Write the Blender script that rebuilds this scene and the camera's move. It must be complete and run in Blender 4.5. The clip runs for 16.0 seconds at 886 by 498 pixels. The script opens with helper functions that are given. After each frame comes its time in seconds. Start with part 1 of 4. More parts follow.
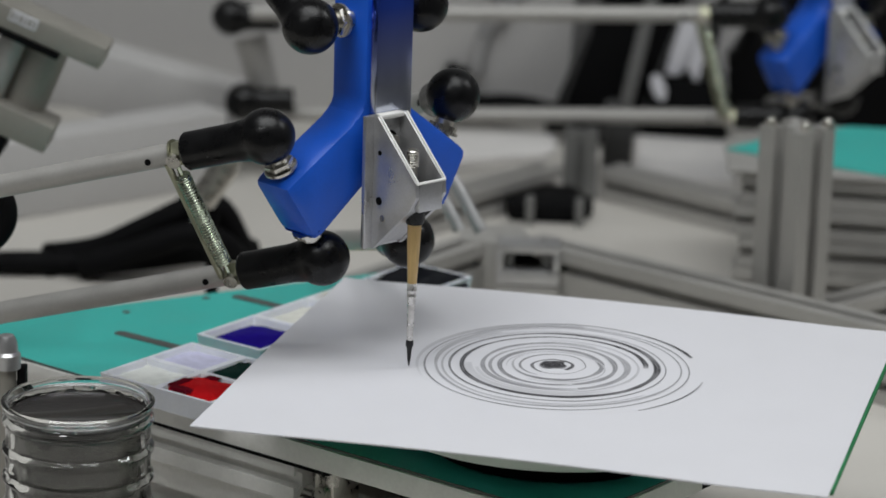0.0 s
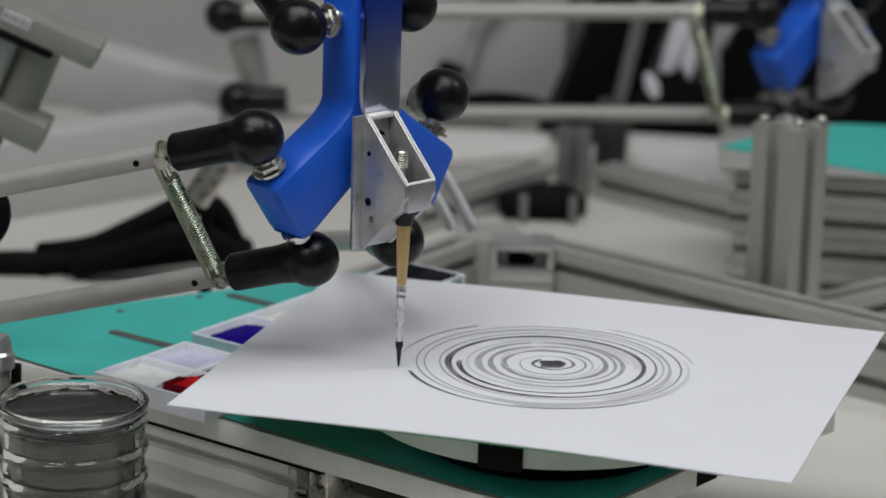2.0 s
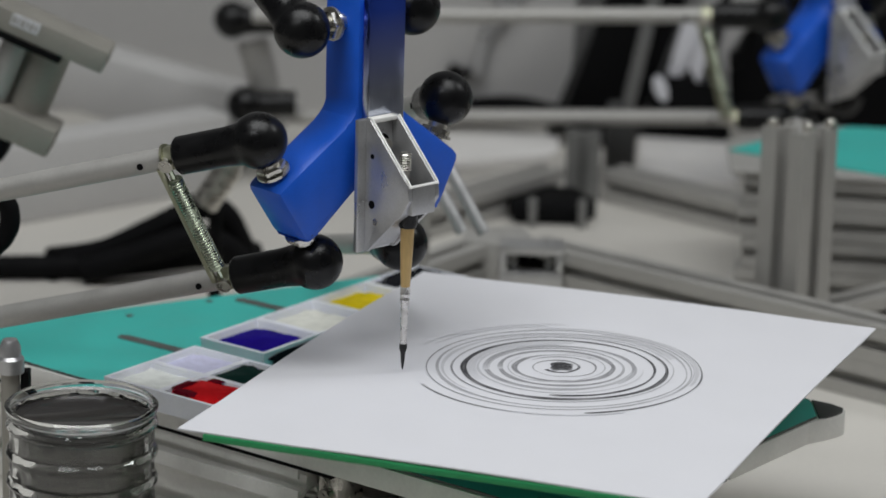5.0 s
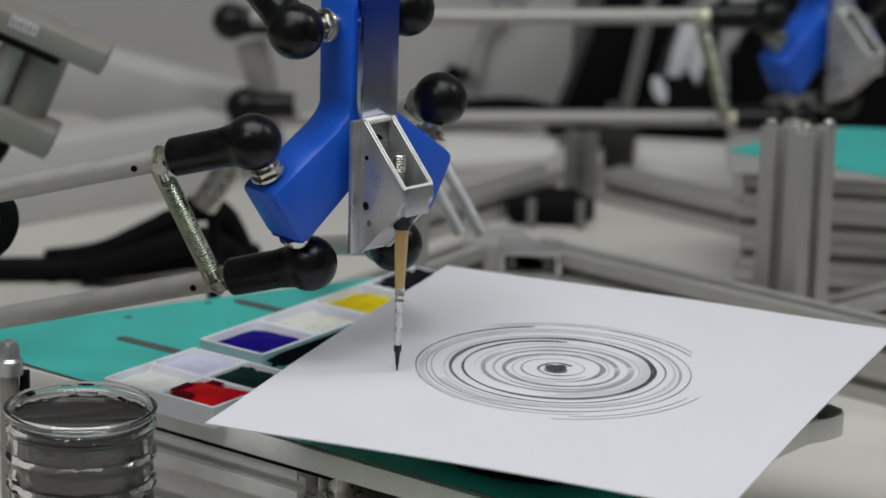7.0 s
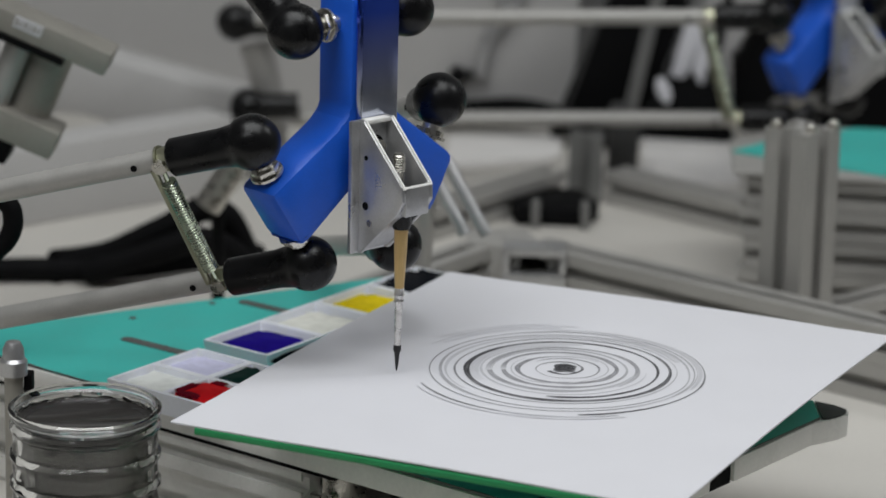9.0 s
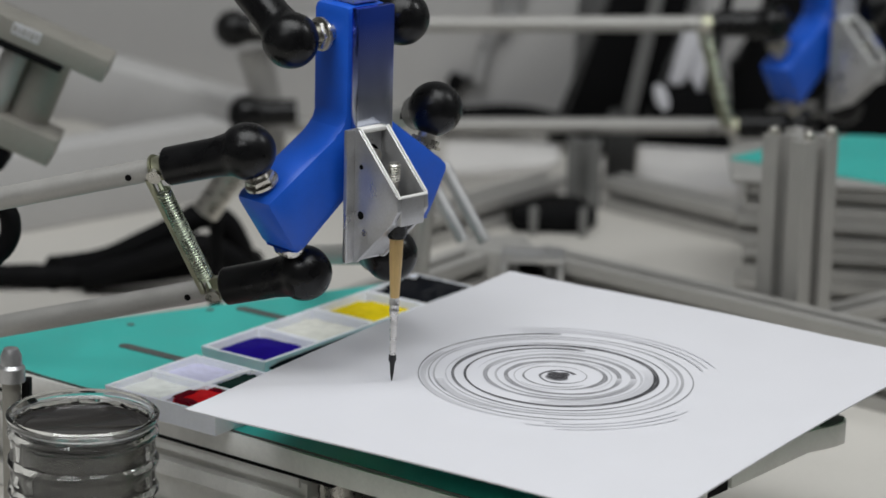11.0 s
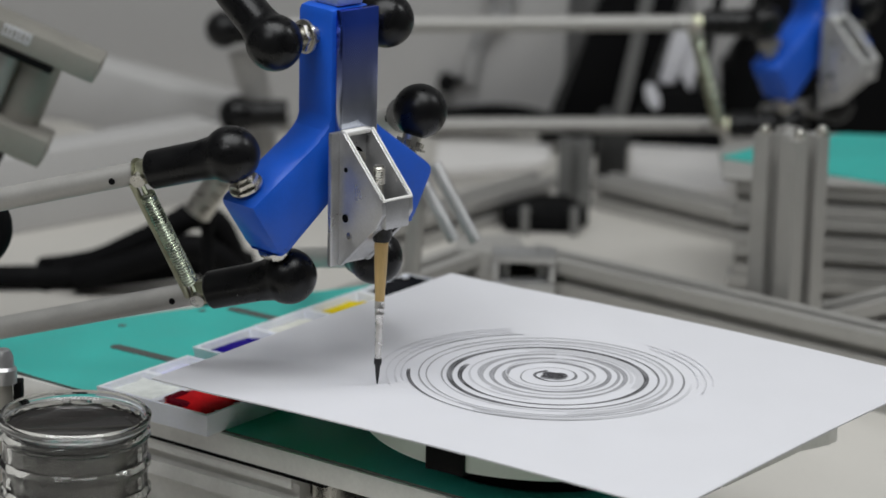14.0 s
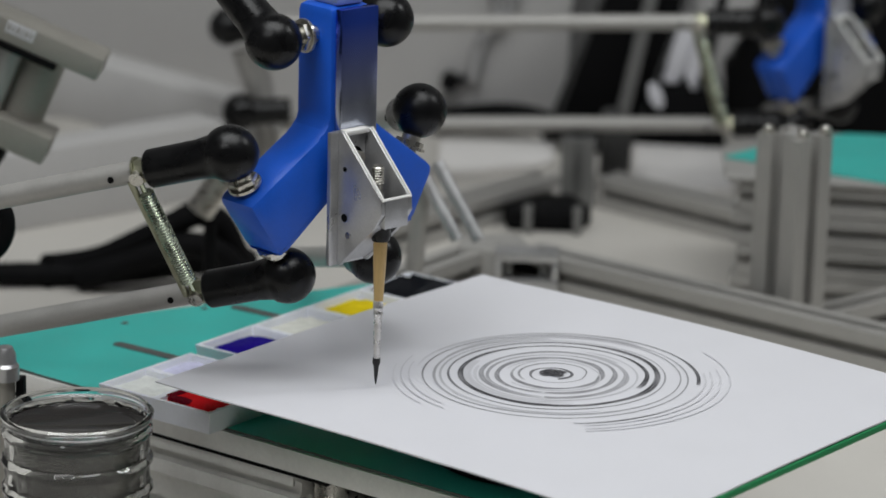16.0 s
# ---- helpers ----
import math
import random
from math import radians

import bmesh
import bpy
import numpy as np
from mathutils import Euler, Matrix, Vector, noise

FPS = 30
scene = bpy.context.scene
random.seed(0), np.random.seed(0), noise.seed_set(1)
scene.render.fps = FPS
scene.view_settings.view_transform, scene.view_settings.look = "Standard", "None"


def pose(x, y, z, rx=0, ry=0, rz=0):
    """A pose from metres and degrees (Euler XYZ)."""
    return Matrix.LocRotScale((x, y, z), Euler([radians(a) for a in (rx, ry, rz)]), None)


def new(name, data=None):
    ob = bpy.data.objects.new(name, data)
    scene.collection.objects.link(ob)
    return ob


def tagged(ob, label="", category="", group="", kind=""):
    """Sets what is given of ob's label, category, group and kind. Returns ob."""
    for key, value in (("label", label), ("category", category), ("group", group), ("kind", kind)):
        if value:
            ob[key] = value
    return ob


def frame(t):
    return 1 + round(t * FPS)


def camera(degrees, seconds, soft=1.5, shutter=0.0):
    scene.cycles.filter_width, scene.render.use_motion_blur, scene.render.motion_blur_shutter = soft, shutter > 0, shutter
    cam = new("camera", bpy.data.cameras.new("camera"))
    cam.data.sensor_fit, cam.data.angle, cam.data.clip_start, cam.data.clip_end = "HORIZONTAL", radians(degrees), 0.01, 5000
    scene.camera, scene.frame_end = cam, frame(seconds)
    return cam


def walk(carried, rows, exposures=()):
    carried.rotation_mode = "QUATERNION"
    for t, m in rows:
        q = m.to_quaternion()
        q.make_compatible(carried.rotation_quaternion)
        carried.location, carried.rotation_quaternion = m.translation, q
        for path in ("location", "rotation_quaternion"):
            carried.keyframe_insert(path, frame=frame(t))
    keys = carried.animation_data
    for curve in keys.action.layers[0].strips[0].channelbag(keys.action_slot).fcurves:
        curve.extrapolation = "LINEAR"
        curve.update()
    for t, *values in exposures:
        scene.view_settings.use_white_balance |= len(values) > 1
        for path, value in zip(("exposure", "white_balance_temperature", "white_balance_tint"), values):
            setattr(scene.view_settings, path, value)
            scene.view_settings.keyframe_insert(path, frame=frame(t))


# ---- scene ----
EYE = Vector((0.0, -1.5, 0.4788))
FOCAL = 5766.0                      # focal length for a picture 1568 wide
cam = camera(15.486, 16.0, soft=1.6)
cam.data.dof.use_dof = True
cam.data.dof.focus_distance = 1.55
cam.data.dof.aperture_fstop = 8.5

# hand sway of the tripod head: seconds, sideways, down (in focal units), lean in degrees
SWAY = [(0.0, 0.0, 0.0, 0.00), (0.5, -0.2, -1.0, -0.08), (1.0, -7.9, -1.0, -0.12), (1.5, -7.7, -3.6, -0.16),
        (2.0, -11.7, -2.7, -0.13), (2.5, -8.2, -1.2, -0.07), (3.0, 2.1, 0.2, -0.02), (3.5, -0.3, 2.3, -0.16),
        (4.0, -0.3, 1.8, -0.21), (6.5, 9.8, 7.2, -0.39), (7.0, 3.1, 5.9, -0.36), (7.5, -4.1, 3.3, -0.32),
        (8.0, -1.4, 6.2, -0.22), (8.5, 1.5, 2.3, -0.28), (9.0, 11.0, 6.8, -0.38), (11.5, 7.2, 20.1, -0.32),
        (12.0, 8.9, 21.0, -0.30), (12.5, 13.0, 21.3, -0.44), (13.0, 2.9, 17.4, -0.48), (13.5, -0.7, 17.3, -0.43),
        (14.0, -8.2, 19.0, -0.49), (14.5, -9.2, 18.7, -0.44), (15.0, -13.0, 14.6, -0.46), (15.5, -9.7, 15.1, -0.42),
        (16.0, -3.1, 16.4, -0.30)]


def cam_pose(dx, dy, lean):
    yaw = 2.142 + math.degrees(dx / FOCAL)
    pitch = -15.604 + math.degrees(dy / FOCAL)
    return Matrix.Translation(EYE) @ pose(0, 0, 0, 0, 0, yaw) @ pose(0, 0, 0, 90 + pitch) @ pose(0, 0, 0, 0, 0, 1.712 + lean)


walk(cam, [(t, cam_pose(dx, dy, lean)) for t, dx, dy, lean in SWAY],
     [(0.0, -0.08), (9.2, -0.08), (11.3, 0.05), (14.6, 0.04), (15.0, -0.08), (16.0, -0.08)])

# ---- light: a closed room with fluorescent ceiling panels, the last an added fill ----
world = bpy.data.worlds.new("world")
scene.world = world
world.use_nodes = True
world.node_tree.nodes["Background"].inputs[0].default_value = (0.75, 0.82, 0.9, 1)
world.node_tree.nodes["Background"].inputs[1].default_value = 0.05


def ceiling_lamp(x, y, sx, sy, watts, z=1.9):
    data = bpy.data.lights.new("panel_light", "AREA")
    data.shape, data.size, data.size_y, data.energy = "RECTANGLE", sx, sy, watts
    data.color = (0.965, 0.985, 0.99)
    ob = new("panel_light", data)
    ob.matrix_world = pose(x, y, z - 0.012)
    return ob


# the last lamp has no known source: added to lighten front faces
LAMPS = [(1.95, 0.27, 1.0, 0.28, 13.0), (-0.06, -0.48, 1.9, 1.25, 34.5), (-0.95, -1.75, 1.4, 0.3, 12.0)]
for lamp in LAMPS:
    ceiling_lamp(*lamp)


# ---- materials ----
def material(name, color, rough=0.5, metal=0.0, vary=0.12, scale=40.0, bump=0.05, fine=300.0, coat=0.0, stain=None,
             stain_amount=0.0, stretch=(1, 1, 1), rough_vary=0.1, sss=0.0):
    """A surface with variation at two scales, stains and fine relief."""
    m = bpy.data.materials.new(name)
    m.use_nodes = True
    nt = m.node_tree
    n, l = nt.nodes, nt.links
    b = n["Principled BSDF"]
    tc = n.new("ShaderNodeTexCoord")
    mp = n.new("ShaderNodeMapping")
    mp.inputs["Scale"].default_value = stretch
    l.new(tc.outputs["Object"], mp.inputs["Vector"])
    big = n.new("ShaderNodeTexNoise")
    big.inputs["Scale"].default_value, big.inputs["Detail"].default_value = scale, 5
    small = n.new("ShaderNodeTexNoise")
    small.inputs["Scale"].default_value, small.inputs["Detail"].default_value = fine, 3
    for tex in (big, small):
        l.new(mp.outputs[0], tex.inputs["Vector"])
    add = n.new("ShaderNodeMath")
    add.operation = "MULTIPLY_ADD"
    l.new(big.outputs[0], add.inputs[0])
    add.inputs[1].default_value = 0.65
    half = n.new("ShaderNodeMath")
    half.operation = "MULTIPLY"
    half.inputs[1].default_value = 0.35
    l.new(small.outputs[0], half.inputs[0])
    l.new(half.outputs[0], add.inputs[2])
    ramp = n.new("ShaderNodeMapRange")
    ramp.inputs[1].default_value, ramp.inputs[2].default_value = 0.3, 0.7
    ramp.inputs[3].default_value, ramp.inputs[4].default_value = 1 - vary, 1 + vary
    l.new(add.outputs[0], ramp.inputs[0])
    mul = n.new("ShaderNodeMix")
    mul.data_type, mul.blend_type = "RGBA", "MULTIPLY"
    mul.inputs[0].default_value = 1.0
    mul.inputs[6].default_value = (*color, 1)
    l.new(ramp.outputs[0], mul.inputs[7])
    out = mul.outputs[2]
    if stain:
        st = n.new("ShaderNodeTexNoise")
        st.inputs["Scale"].default_value, st.inputs["Detail"].default_value = scale * 0.6, 8
        l.new(tc.outputs["Object"], st.inputs["Vector"])
        sr = n.new("ShaderNodeMapRange")
        sr.inputs[1].default_value, sr.inputs[2].default_value = 0.56, 0.72
        sr.inputs[4].default_value = stain_amount
        l.new(st.outputs[0], sr.inputs[0])
        mx = n.new("ShaderNodeMix")
        mx.data_type = "RGBA"
        l.new(sr.outputs[0], mx.inputs[0])
        l.new(out, mx.inputs[6])
        mx.inputs[7].default_value = (*stain, 1)
        out = mx.outputs[2]
    l.new(out, b.inputs["Base Color"])
    rr = n.new("ShaderNodeMapRange")
    rr.inputs[1].default_value, rr.inputs[2].default_value = 0.3, 0.7
    rr.inputs[3].default_value, rr.inputs[4].default_value = max(0.02, rough - rough_vary), min(1, rough + rough_vary)
    l.new(big.outputs[0], rr.inputs[0])
    l.new(rr.outputs[0], b.inputs["Roughness"])
    b.inputs["Metallic"].default_value = metal
    b.inputs["Coat Weight"].default_value = coat
    b.inputs["Coat Roughness"].default_value = 0.15
    if sss:
        b.inputs["Subsurface Weight"].default_value = sss
        b.inputs["Subsurface Radius"].default_value = (0.004, 0.004, 0.006)
    if bump:
        bp = n.new("ShaderNodeBump")
        bp.inputs["Strength"].default_value, bp.inputs["Distance"].default_value = bump, 0.001
        l.new(small.outputs[0], bp.inputs["Height"])
        l.new(bp.outputs[0], b.inputs["Normal"])
    return m


def dull(m, level):
    """Lowers a material's mirror-like share."""
    m.node_tree.nodes["Principled BSDF"].inputs["Specular IOR Level"].default_value = level
    return m


def glass_material(name, color, rough, ior):
    m = bpy.data.materials.new(name)
    m.use_nodes = True
    b = m.node_tree.nodes["Principled BSDF"]
    b.inputs["Base Color"].default_value = (*color, 1)
    b.inputs["Roughness"].default_value = rough
    b.inputs["IOR"].default_value = ior
    b.inputs["Transmission Weight"].default_value = 1.0
    return m


# base colour lowered partly for the shade over the rails at the back
ALU = material("anodised_aluminium", (0.44, 0.43, 0.41), 0.5, 0.4, 0.08, 60, 0.04, 600, stretch=(1, 1, 1))
ALU_CAST = material("cast_aluminium", (0.56, 0.56, 0.565), 0.36, 0.8, 0.12, 90, 0.12, 900)
ALU_BAR = material("brushed_aluminium", (0.50, 0.53, 0.62), 0.2, 0.95, 0.04, 120, 0.03, 700, stretch=(8, 8, 0.6), rough_vary=0.04)
# base colour raised to make up for weak light on front faces
ALU_EDGE = material("milled_aluminium", (0.86, 0.85, 0.82), 0.5, 0.05, 0.08, 50, 0.05, 500, stain=(0.45, 0.44, 0.41), stain_amount=0.25)
STEEL = material("zinc_steel", (0.62, 0.60, 0.55), 0.3, 1.0, 0.15, 200, 0.05, 900)
BRASSY = material("yellow_zinc", (0.38, 0.38, 0.28), 0.42, 1.0, 0.15, 200, 0.05, 900)
SPRING = material("rainbow_zinc", (0.58, 0.64, 0.50), 0.24, 1.0, 0.25, 160, 0.02, 900)
BLUE = material("blue_printed_plastic", (0.009, 0.105, 0.62), 0.42, 0.0, 0.1, 60, 0.04, 1200, coat=0.05)
RUBBER = dull(material("black_plastic", (0.0045, 0.0045, 0.005), 0.3, 0.0, 0.25, 90, 0.05, 900, stain=(0.02, 0.02, 0.02), stain_amount=0.3), 0.3)
BLACK = dull(material("black_matt", (0.004, 0.004, 0.0045), 0.7, 0.0, 0.2, 60, 0.05, 500), 0.10)
TEAL = material("teal_mat", (0.045, 0.45, 0.40), 0.55, 0.0, 0.08, 25, 0.08, 700, stain=(0.03, 0.33, 0.29), stain_amount=0.25)
GREEN = material("green_board", (0.016, 0.27, 0.09), 0.55, 0.0, 0.15, 40, 0.05, 500)
PAPER = material("drawing_paper", (0.70, 0.70, 0.735), 0.85, 0.0, 0.015, 30, 0.06, 900)
WHITE_PLASTIC = material("white_plastic", (0.80, 0.82, 0.88), 0.35, 0.0, 0.05, 60, 0.02, 500, sss=0.15)
# brighter than the tabletop, to make up for weak light further back
BRIGHT_WHITE = material("white_sheet", (0.82, 0.80, 0.78), 0.6, 0.0, 0.04, 30, 0.02, 300)
DISC = material("white_disc", (0.62, 0.66, 0.62), 0.5, 0.0, 0.05, 60, 0.02, 500)
TABLE = material("cream_tabletop", (0.61, 0.587, 0.545), 0.5, 0.0, 0.04, 8, 0.02, 300, stain=(0.5, 0.48, 0.44), stain_amount=0.3)
WALL = material("grey_wall_paint", (0.27, 0.267, 0.265), 0.8, 0.0, 0.05, 4, 0.02, 200)
CEILING = material("white_ceiling_paint", (0.45, 0.45, 0.45), 0.85, 0.0, 0.03, 4, 0.02, 200)
FLOOR = material("grey_floor", (0.10, 0.10, 0.11), 0.6, 0.0, 0.1, 6, 0.02, 200)
WOOD = material("bare_wood", (0.64, 0.43, 0.17), 0.45, 0.0, 0.2, 60, 0.04, 500, stretch=(6, 6, 0.5), coat=0.3)
BRISTLE = material("inked_bristle", (0.008, 0.008, 0.009), 0.5, 0.0, 0.2, 200, 0.2, 1500, stretch=(6, 6, 0.4))
GREY_BOX = material("grey_panel", (0.36, 0.355, 0.35), 0.6, 0.0, 0.06, 12, 0.02, 200)
PARTITION = material("pale_grey_panel", (0.49, 0.482, 0.475), 0.75, 0.0, 0.06, 6, 0.02, 200)
BRACKET = material("grey_cast_metal", (0.33, 0.315, 0.28), 0.5, 0.3, 0.1, 40, 0.03, 400)
ALU_DARK = material("dull_dark_aluminium", (0.20, 0.20, 0.195), 0.55, 0.4, 0.1, 60, 0.04, 500)
DARK_GREY = material("dark_grey_plastic", (0.05, 0.05, 0.05), 0.6, 0.0, 0.2, 40, 0.03, 400)


def ink_material():
    """Ink on paper: the density runs from bare paper to black, broken by dry-brush streaks."""
    m = bpy.data.materials.new("ink_wash")
    m.use_nodes = True
    n, l = m.node_tree.nodes, m.node_tree.links
    b = n["Principled BSDF"]
    dens = n.new("ShaderNodeAttribute")
    dens.attribute_name = "ink_load"
    grain = n.new("ShaderNodeAttribute")
    grain.attribute_name = "ink_grain"
    tex = n.new("ShaderNodeTexNoise")
    tex.inputs["Scale"].default_value, tex.inputs["Detail"].default_value = 1.0, 4
    l.new(grain.outputs["Vector"], tex.inputs["Vector"])
    rng = n.new("ShaderNodeMapRange")
    rng.inputs[1].default_value, rng.inputs[2].default_value = 0.3, 0.7
    rng.inputs[3].default_value, rng.inputs[4].default_value = 0.80, 1.22
    l.new(tex.outputs[0], rng.inputs[0])
    power = n.new("ShaderNodeMath")
    power.operation, power.inputs[1].default_value = "POWER", 0.62
    l.new(dens.outputs["Fac"], power.inputs[0])
    mul = n.new("ShaderNodeMath")
    mul.operation, mul.use_clamp = "MULTIPLY", True
    l.new(power.outputs[0], mul.inputs[0])
    l.new(rng.outputs[0], mul.inputs[1])
    mix = n.new("ShaderNodeMix")
    mix.data_type = "RGBA"
    l.new(mul.outputs[0], mix.inputs[0])
    mix.inputs[6].default_value = (0.70, 0.70, 0.735, 1)
    mix.inputs[7].default_value = (0.022, 0.021, 0.025, 1)
    l.new(mix.outputs[2], b.inputs["Base Color"])
    b.inputs["Roughness"].default_value = 0.8
    return m


INK = ink_material()


def paint(name, color):
    m = material(name, color, 0.22, 0.0, 0.15, 120, 0.5, 260)
    m.node_tree.nodes["Principled BSDF"].inputs["Specular IOR Level"].default_value = 0.0
    m.node_tree.nodes["Principled BSDF"].inputs["Coat Weight"].default_value = 0.09
    m.node_tree.nodes["Principled BSDF"].inputs["Coat Roughness"].default_value = 0.04
    return m


PAINT_RED = paint("wet_red_paint", (0.58, 0.010, 0.014))
PAINT_DARKRED = paint("dried_dark_red_paint", (0.12, 0.004, 0.012))
PAINT_GREEN = paint("wet_dark_green_paint", (0.004, 0.022, 0.018))
PAINT_BLUE = paint("wet_deep_blue_paint", (0.012, 0.004, 0.20))
PAINT_INDIGO = paint("dried_indigo_paint", (0.006, 0.003, 0.045))
PAINT_YELLOW = paint("wet_yellow_paint", (0.75, 0.58, 0.01))
PAINT_WHITE = paint("wet_white_paint", (0.74, 0.74, 0.68))
PAINT_BLACK = paint("wet_black_paint", (0.008, 0.009, 0.012))
PAINT_LAVENDER = paint("dry_lavender_wash", (0.60, 0.60, 0.78))
PAINT_CREAM = paint("dry_cream_wash", (0.75, 0.77, 0.74))
GLASS = glass_material("clear_glass", (0.97, 0.98, 0.98), 0.02, 1.48)
WATER = dull(material("grey_paint_water", (0.03, 0.028, 0.027), 0.04, 0.0, 0.1, 60, 0.0, 300, rough_vary=0.02), 0.25)


# ---- shape helpers ----
def part(name, bm, mat, parent=None, label="", smooth=True):
    """Links a bmesh as one mesh object under a thing or a part."""
    bmesh.ops.recalc_face_normals(bm, faces=bm.faces[:])
    me = bpy.data.meshes.new(name)
    bm.to_mesh(me)
    bm.free()
    for mt in (mat if isinstance(mat, list) else [mat]):
        me.materials.append(mt)
    if smooth:
        me.shade_smooth()
        me.set_sharp_from_angle(angle=radians(32))
    ob = new(name, me)
    if parent:
        ob.parent = parent
    if label:
        ob["label"] = label
    return ob


def empty(name, m=None):
    ob = new(name)
    ob.empty_display_size = 0.01
    if m is not None:
        ob.matrix_world = m
    return ob


def add_box(bm, c, s, m=None, bevel=0.0):
    r = bmesh.ops.create_cube(bm, size=1.0)
    vs = r["verts"]
    bmesh.ops.scale(bm, vec=s, verts=vs)
    if bevel:
        es = list({e for v in vs for e in v.link_edges})
        r = bmesh.ops.bevel(bm, geom=es, offset=bevel, segments=2, affect="EDGES", profile=0.5)
        vs = list({v for f in r["faces"] for v in f.verts} | {v for v in vs if v.is_valid})
    bmesh.ops.transform(bm, matrix=(m or Matrix()) @ Matrix.Translation(c), verts=vs)
    return vs


def frame_to(p0, p1):
    """A pose at p0 whose z axis points to p1, and the length."""
    d = Vector(p1) - Vector(p0)
    return Matrix.Translation(p0) @ d.to_track_quat("Z", "Y").to_matrix().to_4x4(), d.length


def add_cyl(bm, p0, p1, r0, r1=None, seg=24):
    m, length = frame_to(p0, p1)
    add_lathe(bm, [(0, 0), (r0, 0), (r1 if r1 is not None else r0, length), (0, length)], m, seg)


def add_lathe(bm, profile, m=None, seg=32):
    """Turns (radius, height) pairs about z."""
    m = m or Matrix()
    rings = []
    for r, z in profile:
        if r < 1e-7:
            rings.append([bm.verts.new(m @ Vector((0, 0, z)))])
        else:
            rings.append([bm.verts.new(m @ Vector((r * math.cos(2 * math.pi * i / seg), r * math.sin(2 * math.pi * i / seg), z)))
                          for i in range(seg)])
    for a, b in zip(rings, rings[1:]):
        for i in range(seg):
            j = (i + 1) % seg
            if len(a) == 1 and len(b) == 1:
                continue
            if len(a) == 1:
                bm.faces.new((a[0], b[i], b[j]))
            elif len(b) == 1:
                bm.faces.new((a[i], a[j], b[0]))
            else:
                bm.faces.new((a[i], a[j], b[j], b[i]))


def add_ball(bm, c, r, seg=28):
    bmesh.ops.create_uvsphere(bm, u_segments=seg, v_segments=seg // 2, radius=r, matrix=Matrix.Translation(c))


def add_prism(bm, poly, depth, m=None, bevel=0.0):
    """Extrudes a polygon in x, y by depth along z."""
    m = m or Matrix()
    lo = [bm.verts.new(Vector((x, y, 0))) for x, y in poly]
    hi = [bm.verts.new(Vector((x, y, depth))) for x, y in poly]
    fs = [bm.faces.new(lo), bm.faces.new(hi[::-1])]
    for i in range(len(poly)):
        j = (i + 1) % len(poly)
        fs.append(bm.faces.new((lo[i], hi[i], hi[j], lo[j])))
    vs = lo + hi
    if bevel:
        es = list({e for f in fs for e in f.edges})
        bmesh.ops.recalc_face_normals(bm, faces=fs)
        r = bmesh.ops.bevel(bm, geom=es, offset=bevel, segments=2, affect="EDGES", profile=0.5)
        vs = list({v for f in r["faces"] for v in f.verts} | {v for v in vs if v.is_valid})
    bmesh.ops.transform(bm, matrix=m, verts=vs)


def add_sweep(bm, pts, r, sides=10, closed_ends=True):
    """A tube of radius r (or radii) along points."""
    pts = [Vector(p) for p in pts]
    n = len(pts)
    rad = r if isinstance(r, (list, tuple)) else [r] * n
    up = Vector((0, 0, 1))
    rings = []
    side = None
    for i, p in enumerate(pts):
        d = (pts[min(i + 1, n - 1)] - pts[max(i - 1, 0)]).normalized()
        if side is None:
            side = d.cross(up if abs(d.z) < 0.9 else Vector((1, 0, 0))).normalized()
        side = (side - d * side.dot(d)).normalized()
        other = d.cross(side)
        rings.append([bm.verts.new(p + rad[i] * (math.cos(2 * math.pi * k / sides) * side + math.sin(2 * math.pi * k / sides) * other))
                      for k in range(sides)])
    for a, b in zip(rings, rings[1:]):
        for k in range(sides):
            j = (k + 1) % sides
            bm.faces.new((a[k], a[j], b[j], b[k]))
    if closed_ends:
        bm.faces.new(rings[0][::-1])
        bm.faces.new(rings[-1])


def slot_section(h):
    """Outline of a T-slot aluminium profile of half width h."""
    s, d, w = 0.29 * h, 0.60 * h, 0.55 * h
    lip = 0.16 * h
    side = [(-h, -h), (-s, -h), (-s, -h + lip), (-w, -h + lip), (-w + 0.25 * h, -h + d), (w - 0.25 * h, -h + d), (w, -h + lip), (s, -h + lip), (s, -h)]
    out = []
    for k in range(4):
        c, sn = [(1, 0), (0, 1), (-1, 0), (0, -1)][k]
        out += [(c * x - sn * y, sn * x + c * y) for x, y in side]
    return out


def add_rail(bm, p0, p1, size, turn=0.0):
    d = Vector(p1) - Vector(p0)
    z = d.normalized()
    x = Vector((0, 0, 1)).cross(z)
    x = x.normalized() if x.length > 1e-4 else Vector((1, 0, 0))
    y = z.cross(x)
    m = Matrix.Translation(p0) @ Matrix((x, y, z)).transposed().to_4x4() @ pose(0, 0, 0, 0, 0, turn)
    add_prism(bm, slot_section(size / 2), d.length, m)

# ---- room ----
TABLE_Z = -0.106


def slab(name, c, s, mat, bevel=0.0):
    bm = bmesh.new()
    add_box(bm, c, s, None, bevel)
    return tagged(part(name, bm, mat, smooth=False), kind="structure")


slab("floor", (0, -0.6, TABLE_Z - 0.78), (5.2, 5.2, 0.06), FLOOR)
slab("ceiling", (0, -0.6, 1.96), (5.2, 5.2, 0.1), CEILING)
slab("wall_north", (0, 1.11, 0.55), (5.2, 0.1, 2.7), WALL)
slab("wall_south", (0, -3.2, 0.55), (5.2, 0.1, 2.7), WALL)
slab("wall_east", (2.6, -1.05, 0.55), (0.1, 4.2, 2.7), WALL)
slab("wall_west", (-2.6, -1.05, 0.55), (0.1, 4.2, 2.7), WALL)


